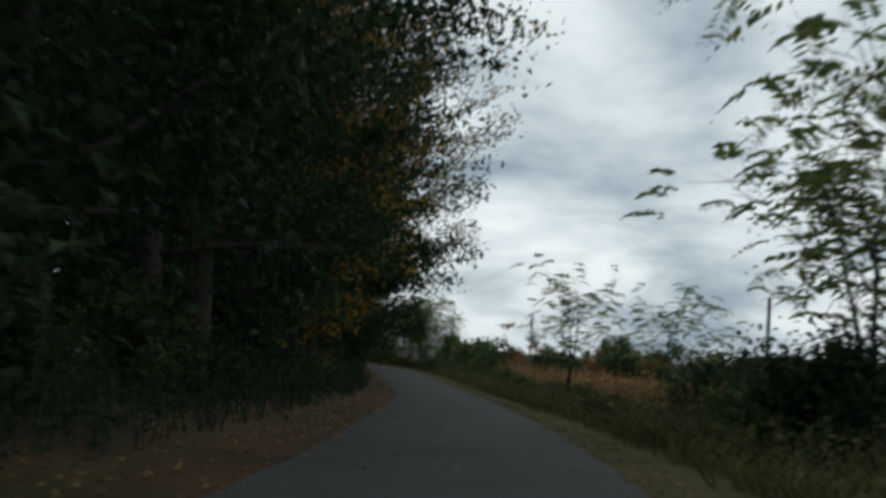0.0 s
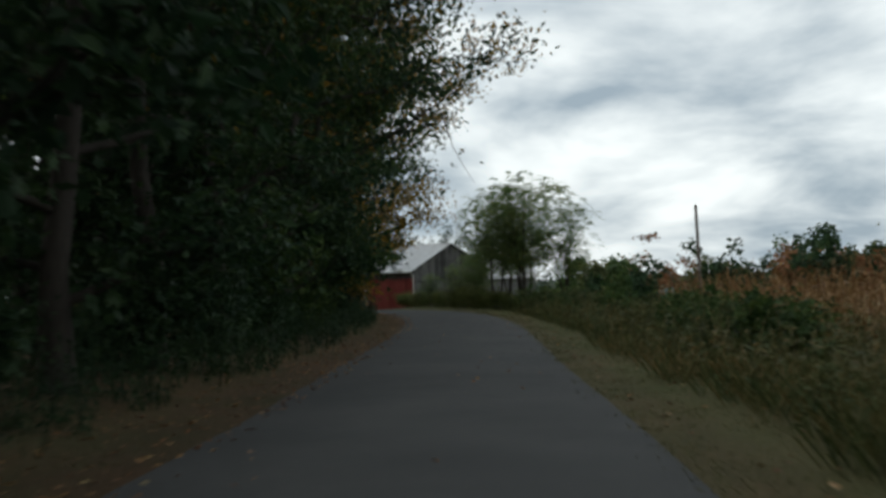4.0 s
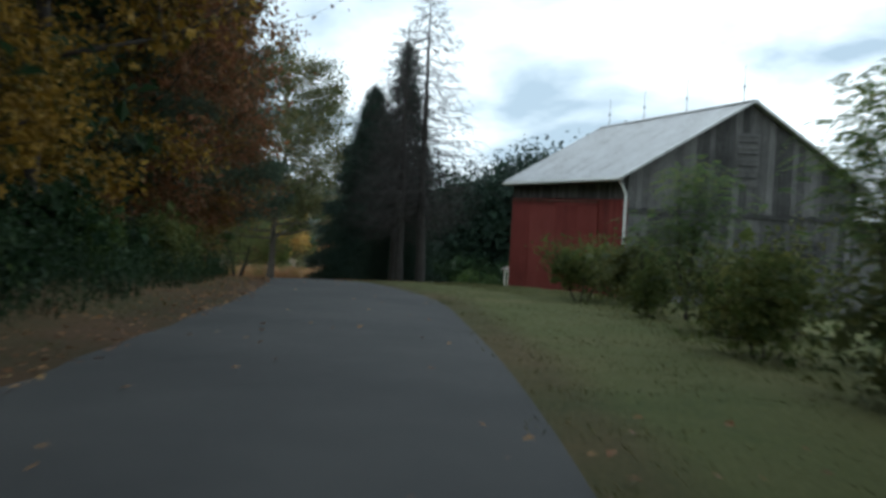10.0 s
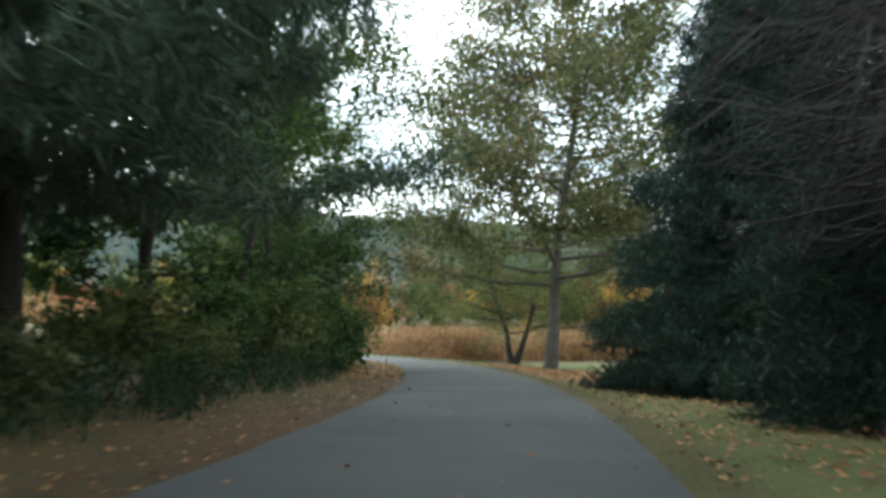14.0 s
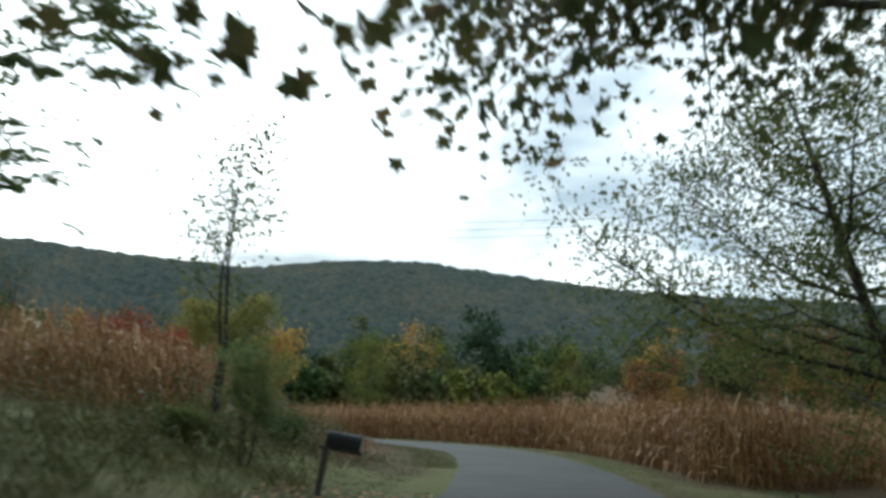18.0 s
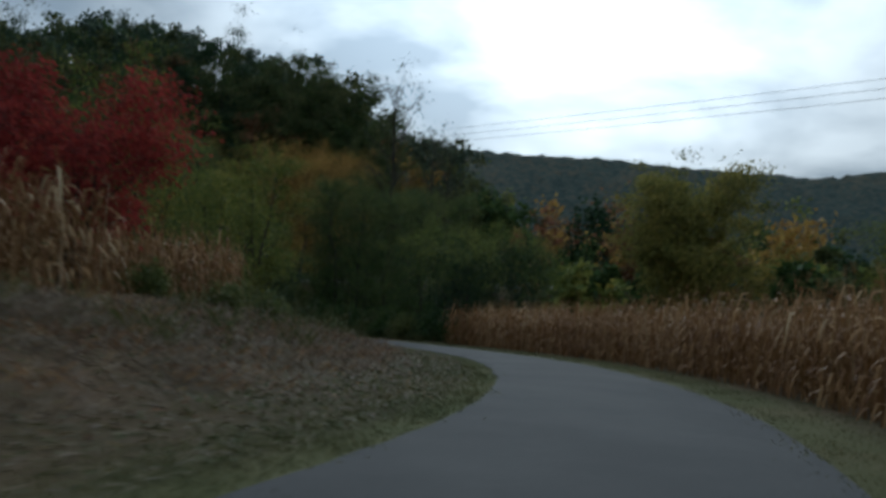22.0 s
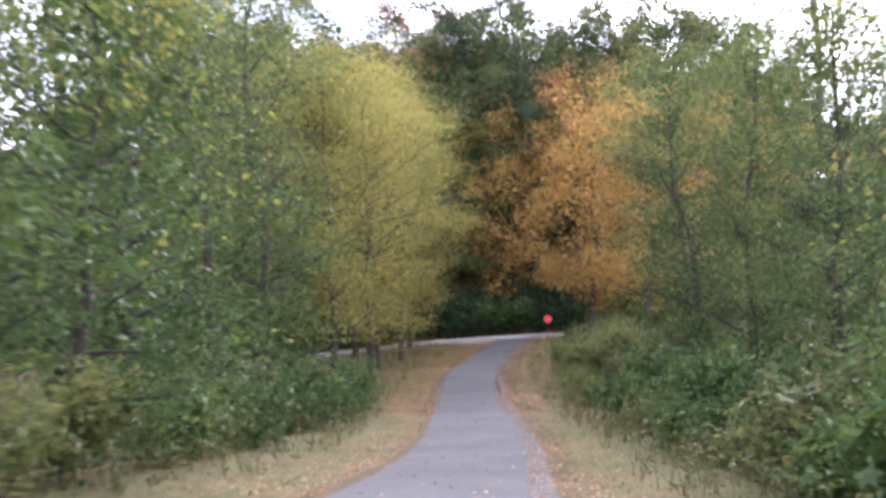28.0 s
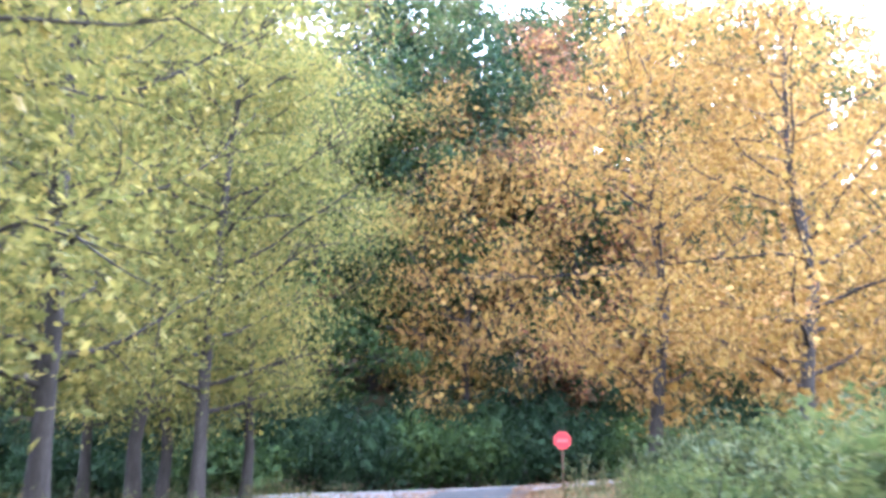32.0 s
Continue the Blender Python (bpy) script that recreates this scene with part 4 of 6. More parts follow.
def barn():
    """The red barn with weathered gable beside the lane: long wall along its x, gable along its y."""
    root = thing("barn", "old red barn with weathered grey gable and pale metal roof", "barn")
    cx, cy, ang = -16.06, 163.76, 2.141
    base = -1.66
    root.matrix_basis = Matrix.Translation((cx, cy, base)) @ Euler((0, radians(-2.4), ang)).to_matrix().to_4x4()
    # x runs along the red wall from the near corner, y to the left of it is the lane's side (out), -y is into the barn
    L, W, E, R = 15.1, 9.6, 5.14, 8.05
    rng = np.random.default_rng(3)
    roof_at = lambda q: E + (R - E) * (1 - abs(q - W / 2) / (W / 2))
    # red long wall (faces +y)
    top = holder("eaves_wall", root, Matrix.Identity(4), (0.05, -0.2, 4.16), (L - 0.05, -0.03, E), GREY_BOARDS, "dark grey boards under the eaves")
    board_row(top, GREY_BOARDS, L, 4.18, E - 0.05, 0.28, rng)
    wall = holder("red_wall", root, Matrix.Identity(4), (0.05, -0.2, -1.2), (L - 0.05, -0.03, 4.14), RED_BOARDS, "red board wall")
    board_row(wall, RED_BOARDS, L, -0.9, 4.14, 0.28, rng)
    for ob in list(wall.children):
        ob.matrix_local = Matrix.Translation((0, 0.0, 0))
    # two sliding doors, proud of the wall, under a rail
    for x0, x1 in ((2.85, 5.1), (5.15, 7.95), (8.02, 11.85), (11.92, 14.95)):
        door = part("sliding_door", box(bmesh.new(), (x0, 0.03, -0.45), (x1, 0.075, 3.98), bevel=0.008), RED_BOARDS, root, "red board sliding door")
        for k in range(1, 9):
            x = x0 + (x1 - x0) * k / 9
            part("batten", box(bmesh.new(), (x - 0.012, 0.075, -0.4), (x + 0.012, 0.083, 3.94)), RED_BOARDS, door)
        part("rail", box(bmesh.new(), (x0, 0.075, 3.86), (x1, 0.095, 3.96)), RED_BOARDS, door)
    part("door_track", box(bmesh.new(), (2.8, 0.02, 4.0), (15.0, 0.13, 4.07), bevel=0.01), RUST, root, "rusty iron door track")
    # gable walls (x = 0 faces the coming lane)
    for x, name, out in ((0.0, "gable_wall", -1), (L, "gable_wall", 1)):
        m = Matrix.Translation((x, 0, 0)) @ Euler((0, 0, -math.pi / 2)).to_matrix().to_4x4()
        bm = bmesh.new()
        pts = [(0.06, -1.3), (W - 0.06, -1.3), (W - 0.06, E - 0.02), (W / 2, R - 0.06), (0.06, E - 0.02)]
        a = [bm.verts.new((u, -out * 0.03, v)) for u, v in pts]
        b = [bm.verts.new((u, -out * 0.15, v)) for u, v in pts]
        bm.faces.new(a)
        bm.faces.new(b[::-1])
        for k in range(5):
            bm.faces.new((a[k], b[k], b[(k + 1) % 5], a[(k + 1) % 5]))
        bmesh.ops.recalc_face_normals(bm, faces=bm.faces)
        # the near gable's backing is black, painting the unlit inside behind board gaps
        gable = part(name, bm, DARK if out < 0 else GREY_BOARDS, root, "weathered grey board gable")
        gable.matrix_local = m
        if out < 0:
            # lower boards stop at a beam, upper boards overlap it
            board_row(gable, GREY_BOARDS, W, -1.2, 3.66, 0.27, rng, slant=lambda q: min(3.68, roof_at(q)))
            upper = part("ledger", box(bmesh.new(), (0.0, -0.10, 3.68), (W, 0.0, 3.82)), GREY_BOARDS, gable, "dark gable beam")
            board_row(gable, GREY_BOARDS, W, 3.84, E, 0.27, rng, slant=roof_at, level=0.05)
            for q, z0, h in ((1.8, 1.4, 1.5), (4.25, 4.85, 2.05), (7.0, 1.4, 1.5)):
                louvre = part("louvre", box(bmesh.new(), (q, -0.06, z0), (q + 1.0, -0.028, z0 + h), bevel=0.01), GREY_BOARDS, gable, "grey louvred shutter")
                for k in range(9):
                    # every second slat is black: painted-in shade between the louvres
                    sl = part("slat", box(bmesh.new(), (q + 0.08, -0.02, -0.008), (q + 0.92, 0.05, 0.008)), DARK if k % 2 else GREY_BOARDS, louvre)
                    sl.matrix_local = Matrix.Translation((0, -0.085, z0 + 0.12 + (h - 0.24) * k / 8)) @ Euler((0.6, 0, 0)).to_matrix().to_4x4()
    back = holder("back_wall", root, Matrix.Identity(4), (0.05, -W, -1.4), (L - 0.05, -W + 0.15, E), GREY_BOARDS)
    # roof: two slopes of standing-seam sheets with overhang
    over, eave = 0.35, 0.45
    run = math.hypot(W / 2, R - E)
    pitch = math.atan2(R - E, W / 2)
    for side in (1, -1):
        m = Matrix.Translation((0, -W / 2, R + 0.02)) @ Euler((0, 0, 0 if side > 0 else math.pi)).to_matrix().to_4x4() @ Euler((-pitch, 0, 0)).to_matrix().to_4x4()
        x0, x1 = (-over, L + over) if side > 0 else (-L - over, over)
        slope = part("roof", box(bmesh.new(), (x0, 0.0, 0.0), (x1, run + eave, 0.05)), TIN, root, "pale dented metal roof sheets")
        slope.matrix_local = m
        n = int((x1 - x0) / 0.61)
        for k in range(n + 1):
            x = x0 + (x1 - x0) * k / n
            part("seam", box(bmesh.new(), (x - 0.018, 0.0, 0.05), (x + 0.018, run + eave, 0.085)), TIN, slope)
    part("ridge_cap", box(bmesh.new(), (-over, -W / 2 - 0.16, R + 0.05), (L + over, -W / 2 + 0.16, R + 0.12), bevel=0.03), TIN, root)
    ey, ez = 0.45 * math.cos(pitch), E - 0.45 * math.sin(pitch)
    part("fascia", box(bmesh.new(), (-over, ey - 0.06, ez - 0.16), (L + over, ey - 0.02, ez + 0.0)), GREY_BOARDS, root, "grey eaves board")
    v, f = tube([(-over, ey + 0.06, ez - 0.02), (L + over, ey + 0.06, ez - 0.05)], [0.075, 0.075], 8)
    made("gutter", v, f, WHITE, root, "white eaves gutter")
    line = [(-0.1, ey + 0.04, ez - 0.08), (-0.1, ey - 0.1, ez - 0.25), (-0.08, 0.12, ez - 0.6), (-0.08, 0.12, 0.15), (-0.08, 0.4, 0.02)]
    v, f = tube(line, [0.055] * 5, 8)
    made("downpipe", v, f, WHITE, root, "white downpipe at the corner")
    for x in (0.6, 5.5, 10.0, 14.4):
        rod = made("lightning_rod", *tube([(x, -W / 2, R + 0.05), (x, -W / 2, R + 1.5)], [0.018, 0.008], 5), RUST, root, "thin lightning rod")
        made("ball", *tube([(x, -W / 2, R + 0.62), (x, -W / 2, R + 0.7), (x, -W / 2, R + 0.78)], [0.01, 0.06, 0.01], 8), GLASS, rod)
    # a lower wing behind, its roof slope facing the coming lane
    wx, wy, wz, wr = 3.0, -W - 8.5, 3.9, 6.3
    part("wing_wall", box(bmesh.new(), (wx, wy, -1.4), (wx + 8.0, -W - 0.02, wz)), GREY_BOARDS, root, "low grey board wing behind the barn")
    wrun, wpitch = math.hypot(4.0, wr - wz), math.atan2(wr - wz, 4.0)
    for sgn in (1, -1):
        slope = part("wing_roof", box(bmesh.new(), (0, -0.3, 0), (wrun + 0.5, -wy - W + 0.3, 0.05)), OLD_TIN, root, "pale streaked metal wing roof")
        m = Matrix.Translation((wx + 4.0, wy if sgn < 0 else -W, wr)) @ Euler((0, 0, 0 if sgn < 0 else math.pi)).to_matrix().to_4x4() @ Euler((0, wpitch, 0)).to_matrix().to_4x4()
        slope.matrix_local = m
        for k in range(15):
            part("seam", box(bmesh.new(), (0, 0.6 * k - 0.01, 0.05), (wrun + 0.5, 0.6 * k + 0.02, 0.08)), OLD_TIN, slope)
    plinth = part("plinth", box(bmesh.new(), (0.0, -0.3, -1.6), (L, 0.06, -0.88)), CONCRETE, root, "low stone footing")


barn()


def window(parent, x, z, w, h, name="window"):
    """A sash window on the wall's y = 0 face: frame, glass, bar, sill."""
    frame_ = part(name, box(bmesh.new(), (x - w / 2, -0.02, z), (x + w / 2, 0.03, z + h)), WHITE, parent, "white-framed sash window")
    part("pane", box(bmesh.new(), (x - w / 2 + 0.08, 0.03, z + h / 2 + 0.03), (x + w / 2 - 0.08, 0.036, z + h - 0.08)), GLASS, frame_)
    part("pane", box(bmesh.new(), (x - w / 2 + 0.08, 0.03, z + 0.08), (x + w / 2 - 0.08, 0.036, z + h / 2 - 0.03)), GLASS, frame_)
    part("sill", box(bmesh.new(), (x - w / 2 - 0.06, 0.0, z - 0.06), (x + w / 2 + 0.06, 0.09, z)), WHITE, frame_)
    for sx in (-1, 1):
        part("shutter", box(bmesh.new(), (x + sx * (w / 2 + 0.2) - 0.17, 0.0, z), (x + sx * (w / 2 + 0.2) + 0.17, 0.035, z + h)), POLE, frame_, "dark shutter")


def house():
    """The cream farmhouse with a front porch, beyond the lawn."""
    root = thing("farmhouse", "cream two-storey farmhouse with brown roof and white front porch", "house")
    x, y, z = -32.13, 214.13, -4.01
    root.matrix_basis = Matrix.Translation((x, y, z - 0.1)) @ Euler((0, 0, radians(122.4))).to_matrix().to_4x4()
    # x along the front, y = 0 the front face (outward +y), depth to -y
    F, D, E, R = 6.6, 7.0, 5.45, 8.4
    part("wall", box(bmesh.new(), (0, -0.25, -0.5), (F, -0.03, E)), CREAM, root, "cream clapboard front")
    part("wall", box(bmesh.new(), (0, -D, -0.5), (F, -D + 0.2, E)), CREAM, root)
    for k in range(int(E / 0.2)):
        part("clapboard", box(bmesh.new(), (0, -0.03, 0.2 * k + 0.05), (F, 0.0, 0.2 * k + 0.235)), CREAM, root)
    for gx in (0.0, F - 0.2):
        bm = bmesh.new()
        pts = [(-0.25, -0.5), (-D + 0.2, -0.5), (-D + 0.2, E), (-D / 2, R - 0.1), (-0.25, E)]
        a = [bm.verts.new((gx, u, v)) for u, v in pts]
        b = [bm.verts.new((gx + 0.2, u, v)) for u, v in pts]
        bm.faces.new(a)
        bm.faces.new(b[::-1])
        for k in range(5):
            bm.faces.new((a[k], a[(k + 1) % 5], b[(k + 1) % 5], b[k]))
        bmesh.ops.recalc_face_normals(bm, faces=bm.faces)
        part("gable", bm, CREAM, root, "cream gable wall")
    side = part("gable_boards", box(bmesh.new(), (-0.03, -D, -0.4), (0.0, 0.0, 0.1)), CREAM, root)
    for k in range(1, int(R / 0.2)):
        q = 0.2 * k
        w = D if q < E else D * max(0.0, (R - q) / (R - E))
        if w > 0.4:
            part("clapboard", box(bmesh.new(), (-0.03, -D / 2 - w / 2, q - 0.09), (0.0, -D / 2 + w / 2, q + 0.095)), CREAM, side)
    pitch, run = math.atan2(R - E, D / 2), math.hypot(R - E, D / 2)
    for s in (1, -1):
        rf = part("roof", box(bmesh.new(), ((-0.35 if s > 0 else -F - 0.35), 0, 0), ((F + 0.35 if s > 0 else 0.35), run + 0.4, 0.10)), SHINGLE, root, "brown shingle roof")
        rf.matrix_local = Matrix.Translation((0, -D / 2, R)) @ Euler((0, 0, 0 if s > 0 else math.pi)).to_matrix().to_4x4() @ Euler((-pitch, 0, 0)).to_matrix().to_4x4()
        part("fascia", box(bmesh.new(), ((-0.38 if s > 0 else -F - 0.38), run + 0.4, -0.06), ((F + 0.38 if s > 0 else 0.38), run + 0.46, 0.11)), WHITE, rf, "white eaves board")
    part("chimney", box(bmesh.new(), (0.5, -D / 2 - 0.35, R - 0.6), (1.2, -D / 2 + 0.35, R + 0.9), bevel=0.02), CONCRETE, root, "short chimney")
    for wx in (1.3, 3.2, 5.1):
        window(root, wx, 3.55, 0.8, 1.35)
    for wx in (1.3, 5.3):
        window(root, wx, 0.8, 0.85, 1.5)
    # porch
    porch = part("porch", box(bmesh.new(), (0.1, 0.05, -0.4), (F - 0.1, 1.75, 0.3)), POLE, root, "timber porch floor")
    pr = part("porch_roof", box(bmesh.new(), (-0.2, 0.0, 0), (F + 0.2, 2.05, 0.09)), SHINGLE, root, "brown porch roof")
    pr.matrix_local = Matrix.Translation((0, 0.02, 3.15)) @ Euler((-0.33, 0, 0)).to_matrix().to_4x4()
    part("porch_beam", box(bmesh.new(), (0.1, 1.62, 2.3), (F - 0.1, 1.75, 2.52)), WHITE, root)
    for k in range(6):
        x0 = 0.2 + (F - 0.4) * k / 5
        part("porch_post", box(bmesh.new(), (x0 - 0.06, 1.63, 0.3), (x0 + 0.06, 1.75, 2.3), bevel=0.01), WHITE, root, "white porch post")
    part("front_door", box(bmesh.new(), (2.8, 0.0, 0.3), (3.75, 0.05, 2.35)), DARK, root, "dark front door")


house()


def porch_chair(x, y, turn):
    root = thing("porch_chair", "white slatted garden chair on the farmhouse porch", "chair", "porch chairs")
    root.matrix_basis = Matrix.Translation((x, y, 0)) @ Euler((0, 0, turn)).to_matrix().to_4x4()
    part("seat", box(bmesh.new(), (-0.28, -0.25, 0.36), (0.28, 0.28, 0.40)), WHITE, root)
    for k in range(5):
        b = part("back_slat", box(bmesh.new(), (-0.27 + 0.11 * k, -0.30, 0.4), (-0.18 + 0.11 * k, -0.27, 1.02)), WHITE, root)
    for sx in (-0.28, 0.24):
        part("arm", box(bmesh.new(), (sx, -0.28, 0.58), (sx + 0.06, 0.32, 0.61)), WHITE, root)
        for sy in (-0.26, 0.24):
            part("leg", box(bmesh.new(), (sx, sy, 0.0), (sx + 0.05, sy + 0.05, 0.58)), WHITE, root)
    return root


HOUSE_M = bpy.data.objects["farmhouse"].matrix_basis.copy()
for k, (px, tw) in enumerate(((0.9, 0.2), (2.2, -0.2), (4.4, 0.1))):
    c = porch_chair(0, 0, 0)
    c.matrix_basis = HOUSE_M @ Matrix.Translation((px, 1.1, 0.3)) @ Euler((0, 0, tw)).to_matrix().to_4x4()


def upright(name, label, category, x, y, h, r, mat, lean=0.0, group=""):
    """A simple round post with a chamfered head, set in the ground."""
    root = thing(name, label, category, group)
    root.matrix_basis = Matrix.Translation((x, y, ground(x, y))) @ Euler((lean, lean * 0.5, 0)).to_matrix().to_4x4()
    made("shaft", *tube([(0, 0, -0.4), (0, 0, h * 0.5), (0, 0, h - r), (0, 0, h)], [r * 1.05, r, r * 0.97, r * 0.7], 8), mat, root, smooth=False)
    made("cap", *tube([(0, 0, h - 0.004), (0, 0, h + 0.012)], [r * 0.72, r * 0.1], 8), mat, root)
    return root


upright("marker_post", "white marker post standing on the lawn", "post", -35.62, 195.4, 1.1, 0.06, WHITE)
upright("marker_stub", "short white pipe stub on the lawn", "post", -34.6, 194.7, 0.42, 0.07, WHITE)
upright("marker_stub", "short pale stub in the grass before the corn", "post", -68.3, 216.4, 0.32, 0.045, POLE)
upright("stake", "grey wooden stake in the rough grass", "post", *lane(268, 8.2), 1.2, 0.04, POLE, 0.06)
upright("fence_post", "old grey fence post in the weeds", "post", *lane(69, -5.2), 1.35, 0.08, POLE, 0.03)
upright("telegraph_pole", "old timber telegraph pole in the field", "pole", 14.0, 147.6, 10.2, 0.15, POLE)
upright("telegraph_pole", "old timber telegraph pole in the field", "pole", 24.6, 74.0, 9.0, 0.15, POLE, 0.02)


def mailbox():
    """A rural mailbox on a leaning timber post beside the lane."""
    x, y = -70.6, 207.6
    root = thing("mailbox", "dull black rural mailbox on a leaning wooden post", "mailbox")
    root.matrix_basis = Matrix.Translation((x, y, ground(x, y))) @ Euler((0.02, 0.16, radians(57))).to_matrix().to_4x4()
    part("post", box(bmesh.new(), (-0.05, -0.05, -0.4), (0.05, 0.05, 0.86), bevel=0.008), POLE, root, "grey timber post")
    part("arm", box(bmesh.new(), (-0.12, -0.045, 0.80), (0.58, 0.045, 0.86), bevel=0.006), POLE, root, "timber arm")
    bm = bmesh.new()
    prof = [(-0.10, 0), (0.10, 0), (0.10, 0.14)] + [(0.10 * math.cos(a), 0.14 + 0.10 * math.sin(a)) for a in np.linspace(0.3, math.pi - 0.3, 7)] + [(-0.10, 0.14)]
    a = [bm.verts.new((-0.02, p, 0.868 + q)) for p, q in prof]
    b = [bm.verts.new((0.52, p, 0.868 + q)) for p, q in prof]
    n = len(prof)
    bm.faces.new(a)
    bm.faces.new(b[::-1])
    for k in range(n):
        bm.faces.new((a[k], a[(k + 1) % n], b[(k + 1) % n], b[k]))
    bmesh.ops.recalc_face_normals(bm, faces=bm.faces)
    body = part("box_body", bm, MAILBOX, root, "rounded black metal box")
    bm = bmesh.new()
    a = [bm.verts.new((0.522, p * 1.04, 0.866 + q * 1.03)) for p, q in prof]
    b = [bm.verts.new((0.542, p * 1.04, 0.866 + q * 1.03)) for p, q in prof]
    bm.faces.new(a)
    bm.faces.new(b[::-1])
    for k in range(n):
        bm.faces.new((a[k], a[(k + 1) % n], b[(k + 1) % n], b[k]))
    bmesh.ops.recalc_face_normals(bm, faces=bm.faces)
    door = part("door", bm, MAILBOX, root, "metal flap door")
    part("knob", box(bmesh.new(), (0.542, -0.015, 1.06), (0.565, 0.015, 1.09), bevel=0.004), WHITE, door)
    flag = part("flag", box(bmesh.new(), (0.33, 0.104, 0.93), (0.36, 0.11, 1.02)), STOP_RED, root, "red signal flag folded down")
    part("label_plate", box(bmesh.new(), (0.10, 0.1005, 0.90), (0.26, 0.103, 0.98)), WHITE, root, "pale worn plate")


mailbox()


def stop_sign():
    """The red eight-sided sign at the side road."""
    x, y = -238.9, 193.6
    root = thing("stop_sign", "red eight-sided road sign on a metal post", "road sign")
    g = ground(x, y)
    root.matrix_basis = Matrix.Translation((x, y, g)) @ Euler((0, 0, math.atan2(-0.40, -0.915) + math.pi + math.pi / 2 + math.pi)).to_matrix().to_4x4()
    part("post", box(bmesh.new(), (-0.03, -0.03, -0.4), (0.03, 0.0, 2.2)), RUST, root, "grey metal post")
    for name, r, y0, mat, tag in (("plate", 0.345, 0.004, SIGN_FADED, "faded sign border"), ("face", 0.33, 0.014, STOP_RED, "red sign face")):
        bm = bmesh.new()
        ring = [(r * math.cos(math.pi / 8 + k * math.pi / 4), r * math.sin(math.pi / 8 + k * math.pi / 4)) for k in range(8)]
        a = [bm.verts.new((p, y0, 1.85 + q)) for p, q in ring]
        b = [bm.verts.new((p, y0 + 0.008, 1.85 + q)) for p, q in ring]
        bm.faces.new(a)
        bm.faces.new(b[::-1])
        for k in range(8):
            bm.faces.new((a[k], a[(k + 1) % 8], b[(k + 1) % 8], b[k]))
        bmesh.ops.recalc_face_normals(bm, faces=bm.faces)
        part(name, bm, mat, root, tag)
    part("lettering", box(bmesh.new(), (-0.21, 0.02, 1.79), (0.21, 0.026, 1.90)), SIGN_FADED, root, "faded lettering bar")


stop_sign()


def wires():
    """Overhead wires far across the valley, between two pylons beyond the woods."""
    ends = [((-105, 386, 29.0 - 1.4 * k), (-380, 150, 26.0 - 1.3 * k)) for k in range(3)]
    for a, b in ends:
        a, b = np.array(a, float), np.array(b, float)
        u = np.linspace(0, 1, 24)[:, None]
        line = a * (1 - u) + b * u - np.array([0, 0, 3.0]) * (4 * u * (1 - u))
        tagged(made("power_line", *tube(line, [0.035] * 24, 4), RUST), "thin dark overhead power line across the valley", "power line", "power lines")


wires()


def pylon():
    """A lattice power pylon on the wooded hill, only its head above the trees."""
    x, y = -523.6, 178.5
    g0 = ground(x, y)
    root = thing("power_pylon", "grey lattice power pylon rising above the wooded hill", "pylon")
    root.matrix_basis = Matrix.Translation((x, y, g0 - 0.5)) @ Euler((0, 0, 0.9)).to_matrix().to_4x4()
    H = 76 - g0
    for sx in (-1, 1):
        for sy in (-1, 1):
            made("leg", *tube([(sx * 4.5, sy * 4.5, 0), (sx * 1.2, sy * 1.2, H * 0.72), (sx * 0.3, sy * 0.3, H)], [0.3, 0.22, 0.15], 4), RUST, root)
    for k in range(9):
        z0, z1 = H * k / 9.0, H * (k + 1) / 9.0
        w0, w1 = 4.5 - 4.0 * k / 9, 4.5 - 4.0 * (k + 1) / 9
        for a in range(4):
            c, d = [(-1, -1), (1, -1), (1, 1), (-1, 1)][a], [(1, -1), (1, 1), (-1, 1), (-1, -1)][a]
            made("brace", *tube([(c[0] * w0, c[1] * w0, z0), (d[0] * w1, d[1] * w1, z1)], [0.12, 0.12], 4), RUST, root)
    for z, w in ((H * 0.80, 9.0), (H * 0.90, 7.0), (H * 0.985, 5.0)):
        made("cross_arm", *tube([(-w, 0, z), (0, 0, z + 0.8), (w, 0, z)], [0.12, 0.35, 0.12], 4), RUST, root)


pylon()

